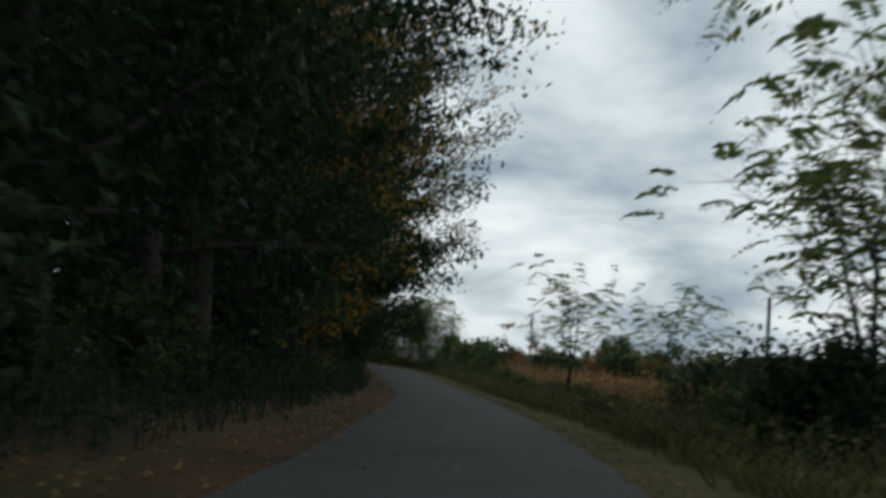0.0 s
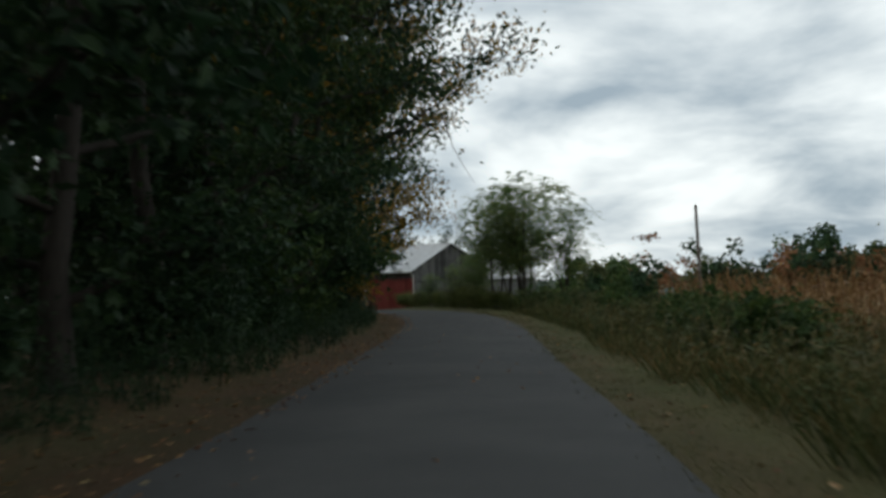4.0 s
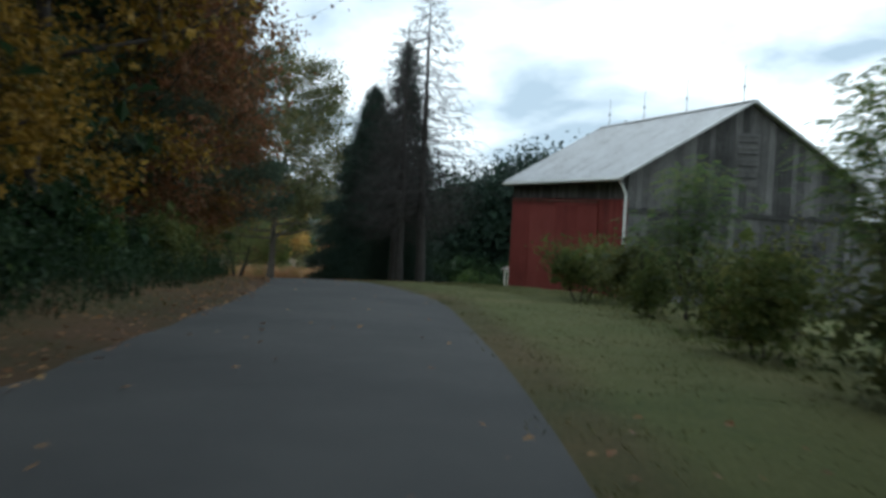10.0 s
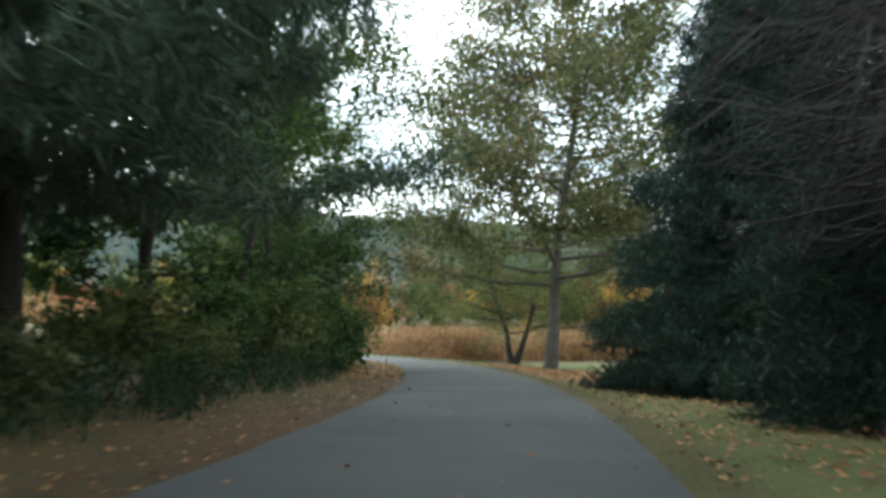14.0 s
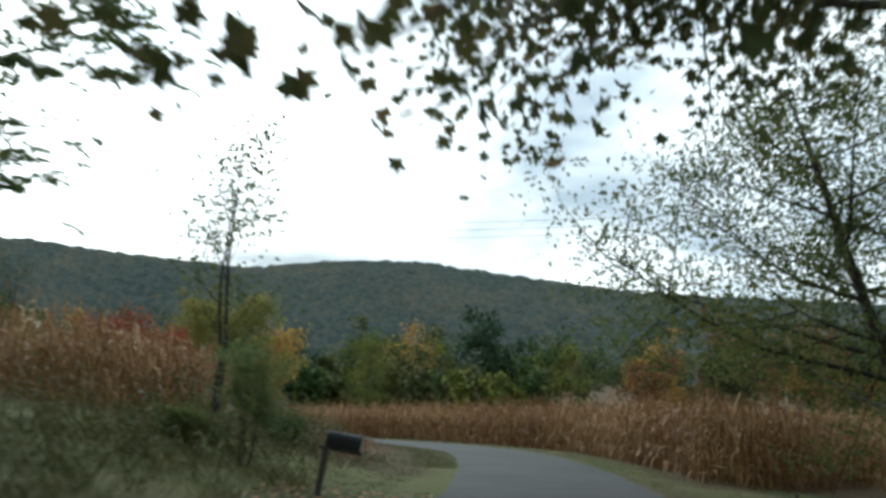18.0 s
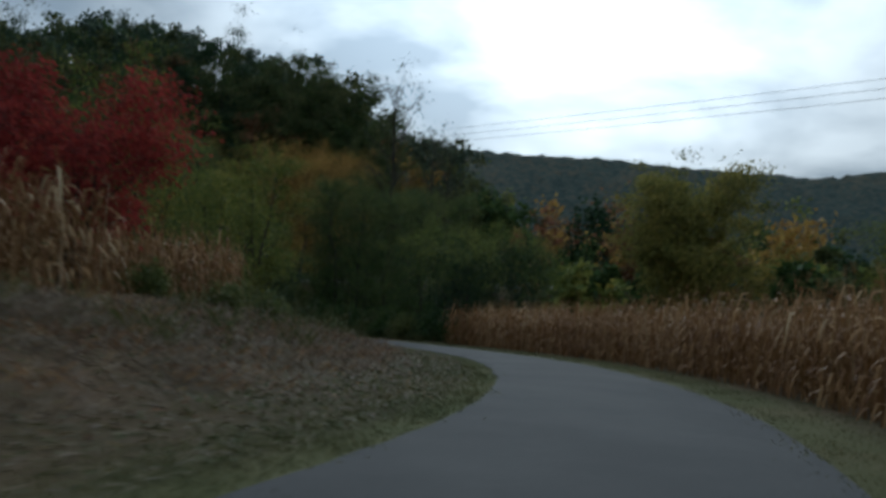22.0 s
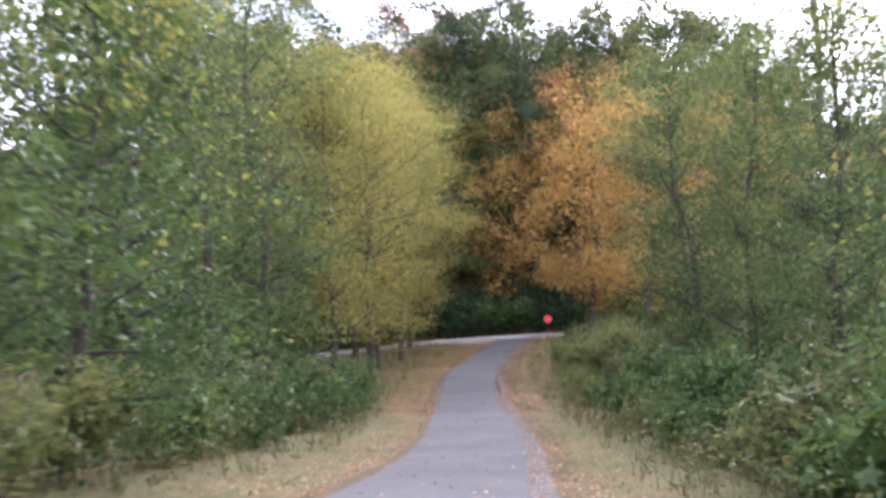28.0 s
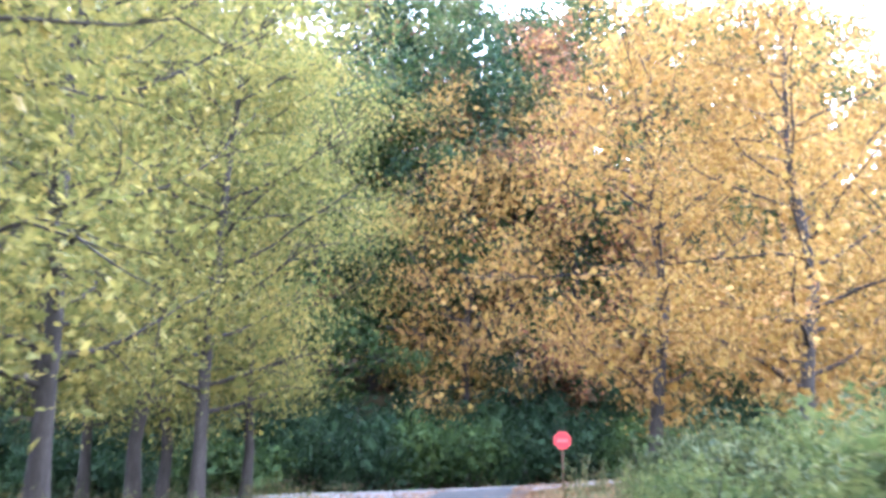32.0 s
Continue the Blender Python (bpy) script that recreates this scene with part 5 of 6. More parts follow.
# ---- corn, weeds, grass, straw: what nobody could count ----
def stalk(rng, full=True):
    """One dry corn plant: stem, arching torn leaves, an ear, a tassel. Verts and quads."""
    h = rng.uniform(1.85, 2.35)
    pieces = []
    lean = rng.normal(size=2) * 0.09
    u = np.linspace(0, 1, 3)
    pieces.append(tube(np.c_[lean[0] * u * u * h, lean[1] * u * u * h, u * h - 0.1], [0.020, 0.015, 0.007], 3))
    for k in range(11 if full else 6):
        z = h * (0.14 + 0.84 * (k + rng.uniform(0, 0.6)) / (11 if full else 6))
        z = min(z, h * 0.98)
        a = k * 2.6 + rng.uniform(-0.6, 0.6)
        d, sd = np.array([math.cos(a), math.sin(a), 0]), np.array([-math.sin(a), math.cos(a), 0])
        L, w = rng.uniform(0.32, 0.62), rng.uniform(0.016, 0.034) if full else rng.uniform(0.03, 0.05)
        sag = rng.uniform(0.7, 2.0)
        q = np.array([0, 0.35, 0.75, 1.0]) if full else np.array([0, 0.5, 1.0])
        c = np.array([lean[0], lean[1], 0]) * (z / h) ** 2 * h + np.array([0, 0, z])
        mid = c + d * (L * q * (1 - 0.35 * q * sag * 0.6))[:, None] + np.array([0, 0, 1.0]) * (L * (0.45 * q - sag * 0.95 * q * q))[:, None]
        ww = w * np.array([0.7, 1.0, 0.8, 0.1])[: len(q)] if full else w * np.array([0.8, 1.0, 0.15])
        twist = sd + np.array([0, 0, 1]) * rng.uniform(-0.6, 0.6)
        v = np.stack([mid + twist * ww[:, None], mid - twist * ww[:, None]], 1).reshape(-1, 3)
        i = np.arange(len(q) - 1) * 2
        pieces.append((v, np.stack([i, i + 1, i + 3, i + 2], 1)))
    if full:
        a = rng.uniform(0, 6.28)
        z = h * 0.5
        pieces.append(tube([(0.02 * math.cos(a), 0.02 * math.sin(a), z), (0.07 * math.cos(a), 0.07 * math.sin(a), z + 0.08), (0.10 * math.cos(a), 0.10 * math.sin(a), z - 0.1)], [0.015, 0.032, 0.012], 4))
        for k in range(4):
            d = rng.normal(size=2) * 0.09
            t = np.array([lean[0] * h, lean[1] * h, h - 0.02])
            v = np.array([t, t + [0.008, 0, 0], t + [d[0] + 0.006, d[1], 0.2], t + [d[0], d[1], 0.2]])
            pieces.append((v, np.array([[0, 1, 2, 3]])))
    return joined(pieces)


def stamp(shapes, x, y, z, turn, grow, pick):
    """Many copies of some small shapes as one mesh."""
    vs, fs, n = [], [], 0
    for k, (v, f) in enumerate(shapes):
        i = np.nonzero(pick == k)[0]
        if not len(i):
            continue
        c, s = np.cos(turn[i])[:, None], np.sin(turn[i])[:, None]
        g = grow[i][:, None]
        p = np.stack([(v[:, 0] * c - v[:, 1] * s) * g + x[i, None], (v[:, 0] * s + v[:, 1] * c) * g + y[i, None], v[:, 2] * g + z[i, None]], -1)
        vs.append(p.reshape(-1, 3))
        fs.append((f[None] + (np.arange(len(i)) * len(v))[:, None, None] + n).reshape(-1, f.shape[1]))
        n += p.shape[0] * p.shape[1]
    return np.concatenate(vs), np.concatenate(fs)


def field(name, label, category, shapes, x, y, mat, rng, grow=(0.85, 1.15), sink=0.02, lift=None):
    z = land(x, y)[0] - sink
    n = len(x)
    v, f = stamp(shapes, x, y, z, rng.uniform(0, 6.28, n), rng.uniform(*grow, n), rng.integers(0, len(shapes), n))
    return tagged(made(name, v, f, mat), label, category, kind="stuff")


rng = np.random.default_rng(21)
CORN = [stalk(rng) for k in range(9)]
CORN_FAR = [stalk(rng, False) for k in range(7)]


def corn_rows(s0, s1, l0, l1, row, gap, seed, keep=None, ways=1):
    """Places in rows that run along the lane."""
    r = np.random.default_rng(seed)
    xs, ys = [], []
    for l in np.arange(l0, l1, row if l1 > l0 else -row):
        for s in np.arange(s0, s1, gap):
            p = lane(s + r.uniform(-0.4, 0.4) * gap, l + r.normal() * 0.06)
            xs.append(p[0])
            ys.append(p[1])
    x, y = np.array(xs), np.array(ys)
    if keep is not None:
        k = keep(x, y)
        x, y = x[k], y[k]
    return x, y


# right of the lane on the long bend: near rows thick, further ones thinner
behind_lawn = lambda x, y: (x + 74.0) * -0.96 - (y - 223.0) * 0.26 > -0.5
nx, ny = corn_rows(264, 341.5, -4.7, -9.3, 0.62, 0.24, 1, behind_lawn)
field("corn_field", "standing dry brown corn with pale hanging leaves along the lane", "corn", CORN, nx, ny, LEAF["corn"], rng)
fx, fy = corn_rows(262, 342, -9.6, -30, 0.9, 0.5, 2, behind_lawn)
field("corn_field", "standing dry brown corn deeper in the field", "corn", CORN_FAR, fx, fy, LEAF["corn"], rng)
gx = np.random.default_rng(5).uniform(-175, -60, 5500)
gy = np.random.default_rng(6).uniform(238, 330, 5500)
gz, gw, go = land(gx, gy)
ok = (go < -29.5) & behind_lawn(gx, gy) & (gw < 344)
field("corn_field", "far reach of the dry corn field", "corn", CORN_FAR, gx[ok], gy[ok], LEAF["corn"], rng, grow=(0.95, 1.25))
# the edge of that field along the lawn, seen under the two trees
r5 = np.random.default_rng(8)
u, w = r5.uniform(0, 60, 2600), r5.uniform(0, 7, 2600) ** 1.1
field("corn_field", "edge of the dry corn field beyond the lawn", "corn", CORN, -75.5 + 0.26 * u - 0.96 * w, 224.0 + 0.96 * u + 0.26 * w - 1.0, LEAF["corn"], rng)
# left, on top of the bank
n1, n2, n3 = corn_rows(262, 292, 10.2, 13.8, 0.7, 0.3, 3), corn_rows(292, 303, 10.2, 13.8, 0.7, 0.3, 13), corn_rows(311, 323, 9.6, 13.8, 0.7, 0.3, 14)
nx, ny = np.r_[n1[0], n2[0], n3[0]], np.r_[n1[1], n2[1], n3[1]]
field("corn_field", "dry brown corn on top of the roadside bank", "corn", CORN, nx, ny, LEAF["corn"], rng)
fx, fy = corn_rows(258, 320, 14.2, 26, 1.0, 0.8, 4)
field("corn_field", "dry corn behind the bank", "corn", CORN_FAR, fx, fy, LEAF["corn"], rng)
# right of the first straight, beyond the weeds
nx, ny = corn_rows(30, 128, -11.5, -14, 0.8, 0.6, 9)
field("corn_field", "dry corn beyond the roadside weeds", "corn", CORN, nx, ny, LEAF["corn"], rng)
r6 = np.random.default_rng(10)
fx, fy = r6.uniform(14, 90, 3600), r6.uniform(20, 150, 3600)
field("corn_field", "far dry corn beyond the weeds", "corn", CORN_FAR, fx, fy, LEAF["corn"], rng)


def tuft(r, n, h, wide, bend=0.5):
    """A tuft of grass blades."""
    a = r.uniform(0, 6.28, n)
    base = r.normal(size=(n, 2)) * wide
    d = np.c_[np.cos(a), np.sin(a)]
    hh = h * r.uniform(0.6, 1.2, n)
    w = 0.004 + 0.008 * h
    b3 = np.c_[base, np.full(n, -0.02)]
    side = np.c_[-d[:, 1], d[:, 0], np.zeros(n)] * w
    top = np.c_[base + d * (hh * bend)[:, None], hh]
    mid = np.c_[base + d * (hh * bend * 0.25)[:, None], hh * 0.6]
    v = np.stack([b3 - side, b3 + side, mid * 0.25 + top * 0.75 + side * 0.5, top - side * 0.3], 1).reshape(-1, 3)
    return v, np.arange(4 * n).reshape(-1, 4)


def weed(r, h, n=21, size=0.12):
    """A tall weed: several stems with small leaves and a fuzzy head."""
    pieces, pts = [], []
    for k in range(3):
        d = np.array([r.normal() * 0.22, r.normal() * 0.22, 1.0])
        bl, br = limb(r, (r.normal() * 0.06, r.normal() * 0.06, -0.03), d, h * r.uniform(0.75, 1.1), 0.010, 0.25, 0.0, 4)
        pieces.append(tube(bl, br, 3))
        g = r.uniform(0.15, 1, n // 3)
        pts.append(np.c_[[np.interp(g, np.linspace(0, 1, 5), bl[:, i]) for i in range(3)]].T)
    at = np.concatenate(pts) + r.normal(size=(3 * (n // 3), 3)) * 0.05 * h
    pieces.append(leaves(r, at, size, slim=0.35))
    return joined(pieces)


r = np.random.default_rng(31)
GRASS = [tuft(r, 18, 0.045, 0.19, 1.6) for k in range(5)]
LONG = [tuft(r, 16, 0.42, 0.16, 0.8) for k in range(5)]
WEED = [weed(r, r.uniform(0.8, 1.25)) for k in range(8)]
STRAW = [tuft(r, 10, 0.10, 0.26, 2.2) for k in range(7)]


def scatter(n, s0, s1, l0, l1, seed, bias=1.0):
    q = np.random.default_rng(seed)
    s, u = q.uniform(s0, s1, n), q.uniform(0, 1, n) ** bias
    p = np.array([lane(a, l0 + (l1 - l0) * b) for a, b in zip(s, u)])
    return p[:, 0], p[:, 1]


for s0, s1, l0, l1, n in ((10, 130, -2.7, -4.6, 2600), (130, 262, -2.7, -9.0, 5000), (246, 345, 2.7, 4.0, 1600), (266, 345, 1.75, 3.1, 2600), (300, 345, -2.9, -3.8, 700), (262, 350, -2.6, -4.6, 1600), (10, 246, 2.7, 5.0, 1800), (345, 436, -2.6, -5.0, 1500), (345, 436, 2.6, 5.0, 1300)):
    field("grass", "short roadside grass going yellow", "grass", GRASS, *scatter(n, s0, s1, l0, l1, int(s0 + n)), LEAF["grass"], rng, grow=(0.6, 1.3), sink=-0.03)
# weeds beside the wood get the dark leaf colour to paint its shade
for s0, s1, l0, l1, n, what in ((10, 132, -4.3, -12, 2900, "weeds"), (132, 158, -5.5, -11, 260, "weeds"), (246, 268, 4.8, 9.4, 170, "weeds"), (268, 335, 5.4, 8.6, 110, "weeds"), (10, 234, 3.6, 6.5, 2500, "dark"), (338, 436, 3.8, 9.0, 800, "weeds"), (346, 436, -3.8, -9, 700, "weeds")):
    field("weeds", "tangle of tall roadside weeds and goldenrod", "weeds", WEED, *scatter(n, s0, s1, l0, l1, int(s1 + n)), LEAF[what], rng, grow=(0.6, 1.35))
field("long_grass", "long pale grass on the bank", "grass", LONG, *scatter(170, 250, 345, 5.0, 9.0, 77), LEAF["weeds"], rng)
field("long_grass", "long pale grass at the edge of the weeds", "grass", LONG, *scatter(1300, 10, 132, -4.0, -7.0, 78), LEAF["weeds"], rng)
field("long_grass", "rough yellowing grass near the bend", "grass", LONG, *scatter(420, 243, 268, 3.6, 9.0, 76), LEAF["grass"], rng, grow=(0.35, 0.75))
field("straw", "flattened dead stalks and straw on the cut bank", "straw", STRAW, *scatter(1100, 262, 338, 4.6, 9.0, 79), LEAF["straw"], rng, grow=(0.7, 1.5))


STRAW_HEAP = [tuft(r, 40, 0.15, 0.34, 1.9) for k in range(5)]
field("straw", "heaps of cut dead stalks on the bank", "straw", STRAW_HEAP, *scatter(700, 264, 337, 4.4, 9.4, 84), LEAF["straw"], rng, grow=(0.6, 1.4))
field("straw", "reddish heaps of dead weeds on the bank", "straw", STRAW_HEAP, *scatter(500, 264, 337, 4.4, 9.4, 85), LEAF["litter"], rng, grow=(0.5, 1.2))


def litter(n, s0, s1, l0, l1, seed, size=0.09, bias=1.0, lift=0.07):
    x, y = scatter(n, s0, s1, l0, l1, seed, bias)
    q = np.random.default_rng(seed)
    at = np.c_[x, y, land(x, y)[0] + lift + q.uniform(0, 0.015, n)]
    v, f = leaves(q, at, size, up=2.4, droop=0.0, slim=0.8, fold=0.12)
    tagged(made("fallen_leaves", v, f, LEAF["litter"]), "scattered brown and orange fallen leaves", "leaves", kind="stuff")


def debris(n, s0, s1, l0, l1, seed, mat, size, slim):
    """Dead stalks and torn leaves lying flat on the cut bank."""
    x, y = scatter(n, s0, s1, l0, l1, seed)
    q = np.random.default_rng(seed)
    at = np.c_[x, y, land(x, y)[0] + q.uniform(0.0, 0.16, n)]
    v, f = leaves(q, at, size, up=1.4, droop=0.0, slim=slim, fold=0.08)
    tagged(made("straw", v, f, LEAF[mat]), "flattened dead stalks and torn leaves on the cut bank", "straw", kind="stuff")


debris(16000, 262, 338, 3.5, 9.6, 80, "straw", 0.21, 0.10)
debris(5000, 262, 338, 3.4, 9.6, 81, "litter", 0.085, 0.5)
debris(12000, 262, 338, 3.3, 9.6, 83, "straw", 0.12, 0.2)
debris(9000, 264, 338, 2.3, 4.2, 86, "weeds", 0.10, 0.4)
debris(5000, 264, 338, 2.2, 4.0, 87, "straw", 0.16, 0.12)
debris(14000, 258, 338, 3.1, 9.0, 82, "weeds", 0.10, 0.4)
litter(6000, 5, 246, 1.8, 4.2, 41, bias=1.1)
litter(420, 5, 246, -2.3, 2.3, 42, lift=0.10)
litter(700, 20, 160, -2.6, -4.6, 43)
litter(6500, 205, 252, -2.9, -12.0, 44, size=0.11, lift=0.09)
litter(4500, 226, 247, -3.0, -8.0, 51, size=0.13, lift=0.10)
litter(2200, 228, 256, 1.7, 4.2, 45, size=0.12, lift=0.09)
litter(6500, 345, 438, -1.8, -4.4, 46, size=0.075, bias=1.5)
litter(6500, 345, 438, 1.8, 4.4, 47, size=0.075, bias=1.5)
litter(400, 345, 438, -1.9, 1.9, 48, lift=0.09)
litter(8500, 395, 440, 1.3, 7.0, 49, size=0.11)
litter(8500, 395, 440, -1.6, -7.0, 50, size=0.11)

# ---- trees and shrubs ----
W = "trees of the roadside wood"
YELLOW = [tree("maple_tree", "maple with yellow-orange autumn leaves at the edge of the wood", 100 + k, "yellow", 12000, 0.22, 0.36, group=W, clumps=170, core=1000, core_size=0.40, skirt=0.5, height=17, girth=0.24, first=0.08, limbs=20, spread=0.43, rising=0.4, twigs=8, low=0.6) for k in range(2)]
TURNING = [tree("maple_tree", "dark green maple turning yellow at its outer leaves", 100 + k, "dark", 12000, 0.22, 0.36, group=W, clumps=170, tops="yellow", turned=0.30, core=1000, core_size=0.40, skirt=0.5, height=17, girth=0.24, first=0.08, limbs=20, spread=0.43, rising=0.4, twigs=8, low=0.6) for k in range(2)]
GREENT = [tree("wood_tree", "dark green broadleaf tree in the roadside wood", 110 + k, "dark", 11000, 0.25, 0.38, group=W, clumps=170, core=1000, core_size=0.40, skirt=0.5, height=18, girth=0.28, first=0.08, limbs=20, spread=0.43, rising=0.45, twigs=8, low=0.7) for k in range(2)]
OLIVE = [tree("wood_tree", "dull green broadleaf tree with thinning leaves", 120 + k, "green", 11000, 0.25, 0.36, group=W, clumps=170, tops="olive", core=1000, core_size=0.40, skirt=0.5, height=17, girth=0.24, first=0.1, limbs=20, spread=0.43, rising=0.45, twigs=8) for k in range(2)]
RUSTY = [tree("maple_tree", "maple with rust-brown and red autumn leaves", 130, "rust", 11000, 0.25, 0.36, group=W, clumps=170, core=1000, core_size=0.40, skirt=0.5, height=16, girth=0.22, first=0.08, limbs=20, spread=0.43, rising=0.4, twigs=8)]
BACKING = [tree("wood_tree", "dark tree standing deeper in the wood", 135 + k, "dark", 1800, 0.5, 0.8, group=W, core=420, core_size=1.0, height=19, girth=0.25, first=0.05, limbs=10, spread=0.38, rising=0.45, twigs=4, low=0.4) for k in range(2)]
PINE = [conifer("white_pine", "tall dark white pine with layered boughs", 140 + k, 20, 0.26, 5.8, 16, leaf="pine", per=800, first=0.16, sag=0.10, size=0.38, slim=0.11, gap=1.3, curl=0.22, power=0.6, group=W) for k in range(1)]
BUSH = [shrub("shrub", "dense dark green roadside shrub", 150 + k, "dark", 1900, 0.19, 1.7, 3.0, group="roadside shrubs") for k in range(2)]
BUSH_G = [shrub("shrub", "leafy green roadside shrub", 160 + k, "green", 1900, 0.18, 1.6, 2.6, group="roadside shrubs") for k in range(2)]
BUSH_Y = [shrub("shrub", "yellowing olive roadside shrub", 165, "olive", 1900, 0.17, 1.5, 2.3, group="roadside shrubs")]
BUSH_F = [shrub("shrub", "loose yellow-green roadside shrub", 167 + k, "fresh", 1900, 0.15, 1.5, 2.4, group="roadside shrubs") for k in range(2)]
SUMAC = [tree("sumac_tree", "young sumac with long pinnate green leaves", 170 + k, "sumac", 760, 1.1, 0.5, kind="frond", group="roadside sumacs", height=7.2, girth=0.09, first=0.42, limbs=15, spread=0.36, rising=0.9, twigs=3, stems=3, fork=0.12) for k in range(2)]

g = np.random.default_rng(55)
# the wood left of the lane, front row to back
for s in np.arange(-8, 236, 5.2):
    s = s + g.uniform(-1.2, 1.2)
    if s < 42:
        kinds = [GREENT, OLIVE, GREENT]
    elif s < 95:
        kinds = [GREENT, TURNING, TURNING, YELLOW if 60 < s < 74 else GREENT]
    elif s < 148:
        kinds = [YELLOW, YELLOW, TURNING, YELLOW] if 124 < s < 142 else [TURNING, GREENT, TURNING, OLIVE]
    elif s < 182:
        kinds = [YELLOW, YELLOW, TURNING] if s > 158 else [TURNING, GREENT, OLIVE]
    elif s < 196:
        kinds = [RUSTY, OLIVE, RUSTY]
    elif s < 214:
        continue
    else:
        kinds = [OLIVE, OLIVE]
    k = kinds[g.integers(len(kinds))]
    along(k[g.integers(len(k))], s, g.uniform(5.5, 6.4) + (1.3 if 158 < s < 196 else 0.0), scale=g.uniform(0.98, 1.18) * (1.0 if s < 158 else 0.86 if s < 200 else 0.62))
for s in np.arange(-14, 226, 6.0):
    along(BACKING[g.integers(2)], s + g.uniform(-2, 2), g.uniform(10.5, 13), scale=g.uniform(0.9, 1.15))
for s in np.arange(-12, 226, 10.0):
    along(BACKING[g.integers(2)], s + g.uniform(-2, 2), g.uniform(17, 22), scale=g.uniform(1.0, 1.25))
for s in np.arange(3, 240, 3.6):
    k = ([BUSH, BUSH, BUSH_G, BUSH_Y] if s < 180 else [BUSH_F, BUSH_Y, BUSH_F, BUSH_G])[g.integers(4)]
    along(k[g.integers(len(k))], s + g.uniform(-1, 1), g.uniform(4.9, 6.6) + (0.5 if s < 140 else 0.0), scale=g.uniform(0.5, 0.95))
along(RUSTY[0], 193.5, 5.4, scale=0.66)
along(RUSTY[0], 198.0, 5.8, scale=0.62)
along(YELLOW[0], 196.0, 5.0, scale=0.4)
for s, l, sc in ((184, 9.5, 1.0), (191, 9.0, 1.1), (199.5, 9.5, 1.1), (205, 6.2, 1.15), (211, 6.6, 1.1)):
    along(PINE[0], s, l, scale=sc)

# right of the first straight: sumacs, shrubs
for s, l, sc in ((141, -6.6, 1.12), (145, -8.0, 1.18), (148, -6.4, 1.05), (152, -8.6, 1.0), (138, -8.8, 0.9), (157, -7.6, 0.6), (160, -8.4, 0.64), (163.5, -7.6, 0.5), (171.5, -7.4, 0.42)):
    along(SUMAC[g.integers(2)], s, l, scale=sc)
for s, l, sc, k in ((44, -7.5, 1.1, BUSH), (48, -9.5, 1.2, BUSH), (52, -8.5, 1.0, BUSH_G), (96, -7.0, 0.75, BUSH_G), (104, -7.5, 0.7, BUSH_Y), (110, -8.5, 0.8, BUSH_G), (118, -7.0, 0.7, BUSH_G),
                    (127, -6.5, 0.75, BUSH_Y), (133, -6.0, 0.8, BUSH_G), (157, -6.2, 0.85, BUSH_F), (161, -6.8, 0.8, BUSH_Y), (165, -6.4, 0.7, BUSH_F), (168, -7.4, 0.8, BUSH_Y), (172, -6.8, 0.5, BUSH_F), (178, -6.9, 0.75, BUSH_F), (176.3, -8.0, 0.85, BUSH_Y), (180.5, -8.8, 0.8, BUSH_F)):
    along(k[g.integers(len(k))], s, l, scale=sc)

for s, l, sc, k in ((139, -5.8, 0.6, 0), (143, -5.6, 0.65, 1), (147, -5.5, 0.6, 0), (151, -5.6, 0.7, 1), (154, -6.4, 0.9, 0)):
    along(BUSH_F[k], s, l, 0.7 * s, scale=sc)
for s in np.arange(48, 136, 3.2):
    along([BUSH_G, BUSH_Y, BUSH_G][g.integers(3)][0], s + g.uniform(-1.2, 1.2), -g.uniform(5.6, 9.5), scale=g.uniform(0.35, 0.62))

SPARSE = tree("sumac_tree", "open umbrella-shaped sumac with few long leaves", 176, "sumac", 210, 0.75, 0.25, kind="frond", group="roadside sumacs", height=5.2, girth=0.07, first=0.45, limbs=16, spread=0.5, rising=0.7, twigs=4, stems=2, fork=0.14)
for s, l, sc in ((69, -5.8, 1.12), (63, -9.0, 0.95), (43, -8.2, 1.7), (47, -9.5, 1.5)):
    along(SPARSE, s, l, scale=sc)
for s, l, sc in ((62, -12.5, 1.2), (66, -14, 1.35), (71, -13, 1.3), (76, -15, 1.3)):
    along(BUSH[g.integers(2)], s, l, scale=sc)

# the lawn: live and dead spruce, sycamore, forked tree
SPRUCE = conifer("spruce_tree", "dense dark spruce with boughs to the ground", 200, 15.6, 0.32, 5.3, 40, per=1150, first=0.02, sag=0.34, size=0.30, slim=0.105, gap=1.5, group="spruces on the lawn")
DEADSP = conifer("dead_spruce", "tall dead spruce with bare drooping grey branches", 201, 21, 0.34, 5.4, 40, first=0.25, sag=0.34, bare=True, bark=DEAD_BARK, group="spruces on the lawn", power=0.62, curl=0.3)
stand(SPRUCE, -40.0, 193.6, 0.4, 1.0)
SLIM = conifer("spruce_tree", "slim half-bare dark spruce among the dead ones", 202, 16.0, 0.26, 2.9, 34, per=420, first=0.04, sag=0.4, size=0.28, slim=0.105, gap=1.3, group="spruces on the lawn")
stand(SLIM, -33.6, 184.2, 1.1, 1.0)
stand(DEADSP, -29.9, 178.2, 0.3, 0.81)
stand(DEADSP, -31.2, 178.2, 2.1, 0.72)
stand(DEADSP, -32.4, 180.0, 4.0, 0.6)
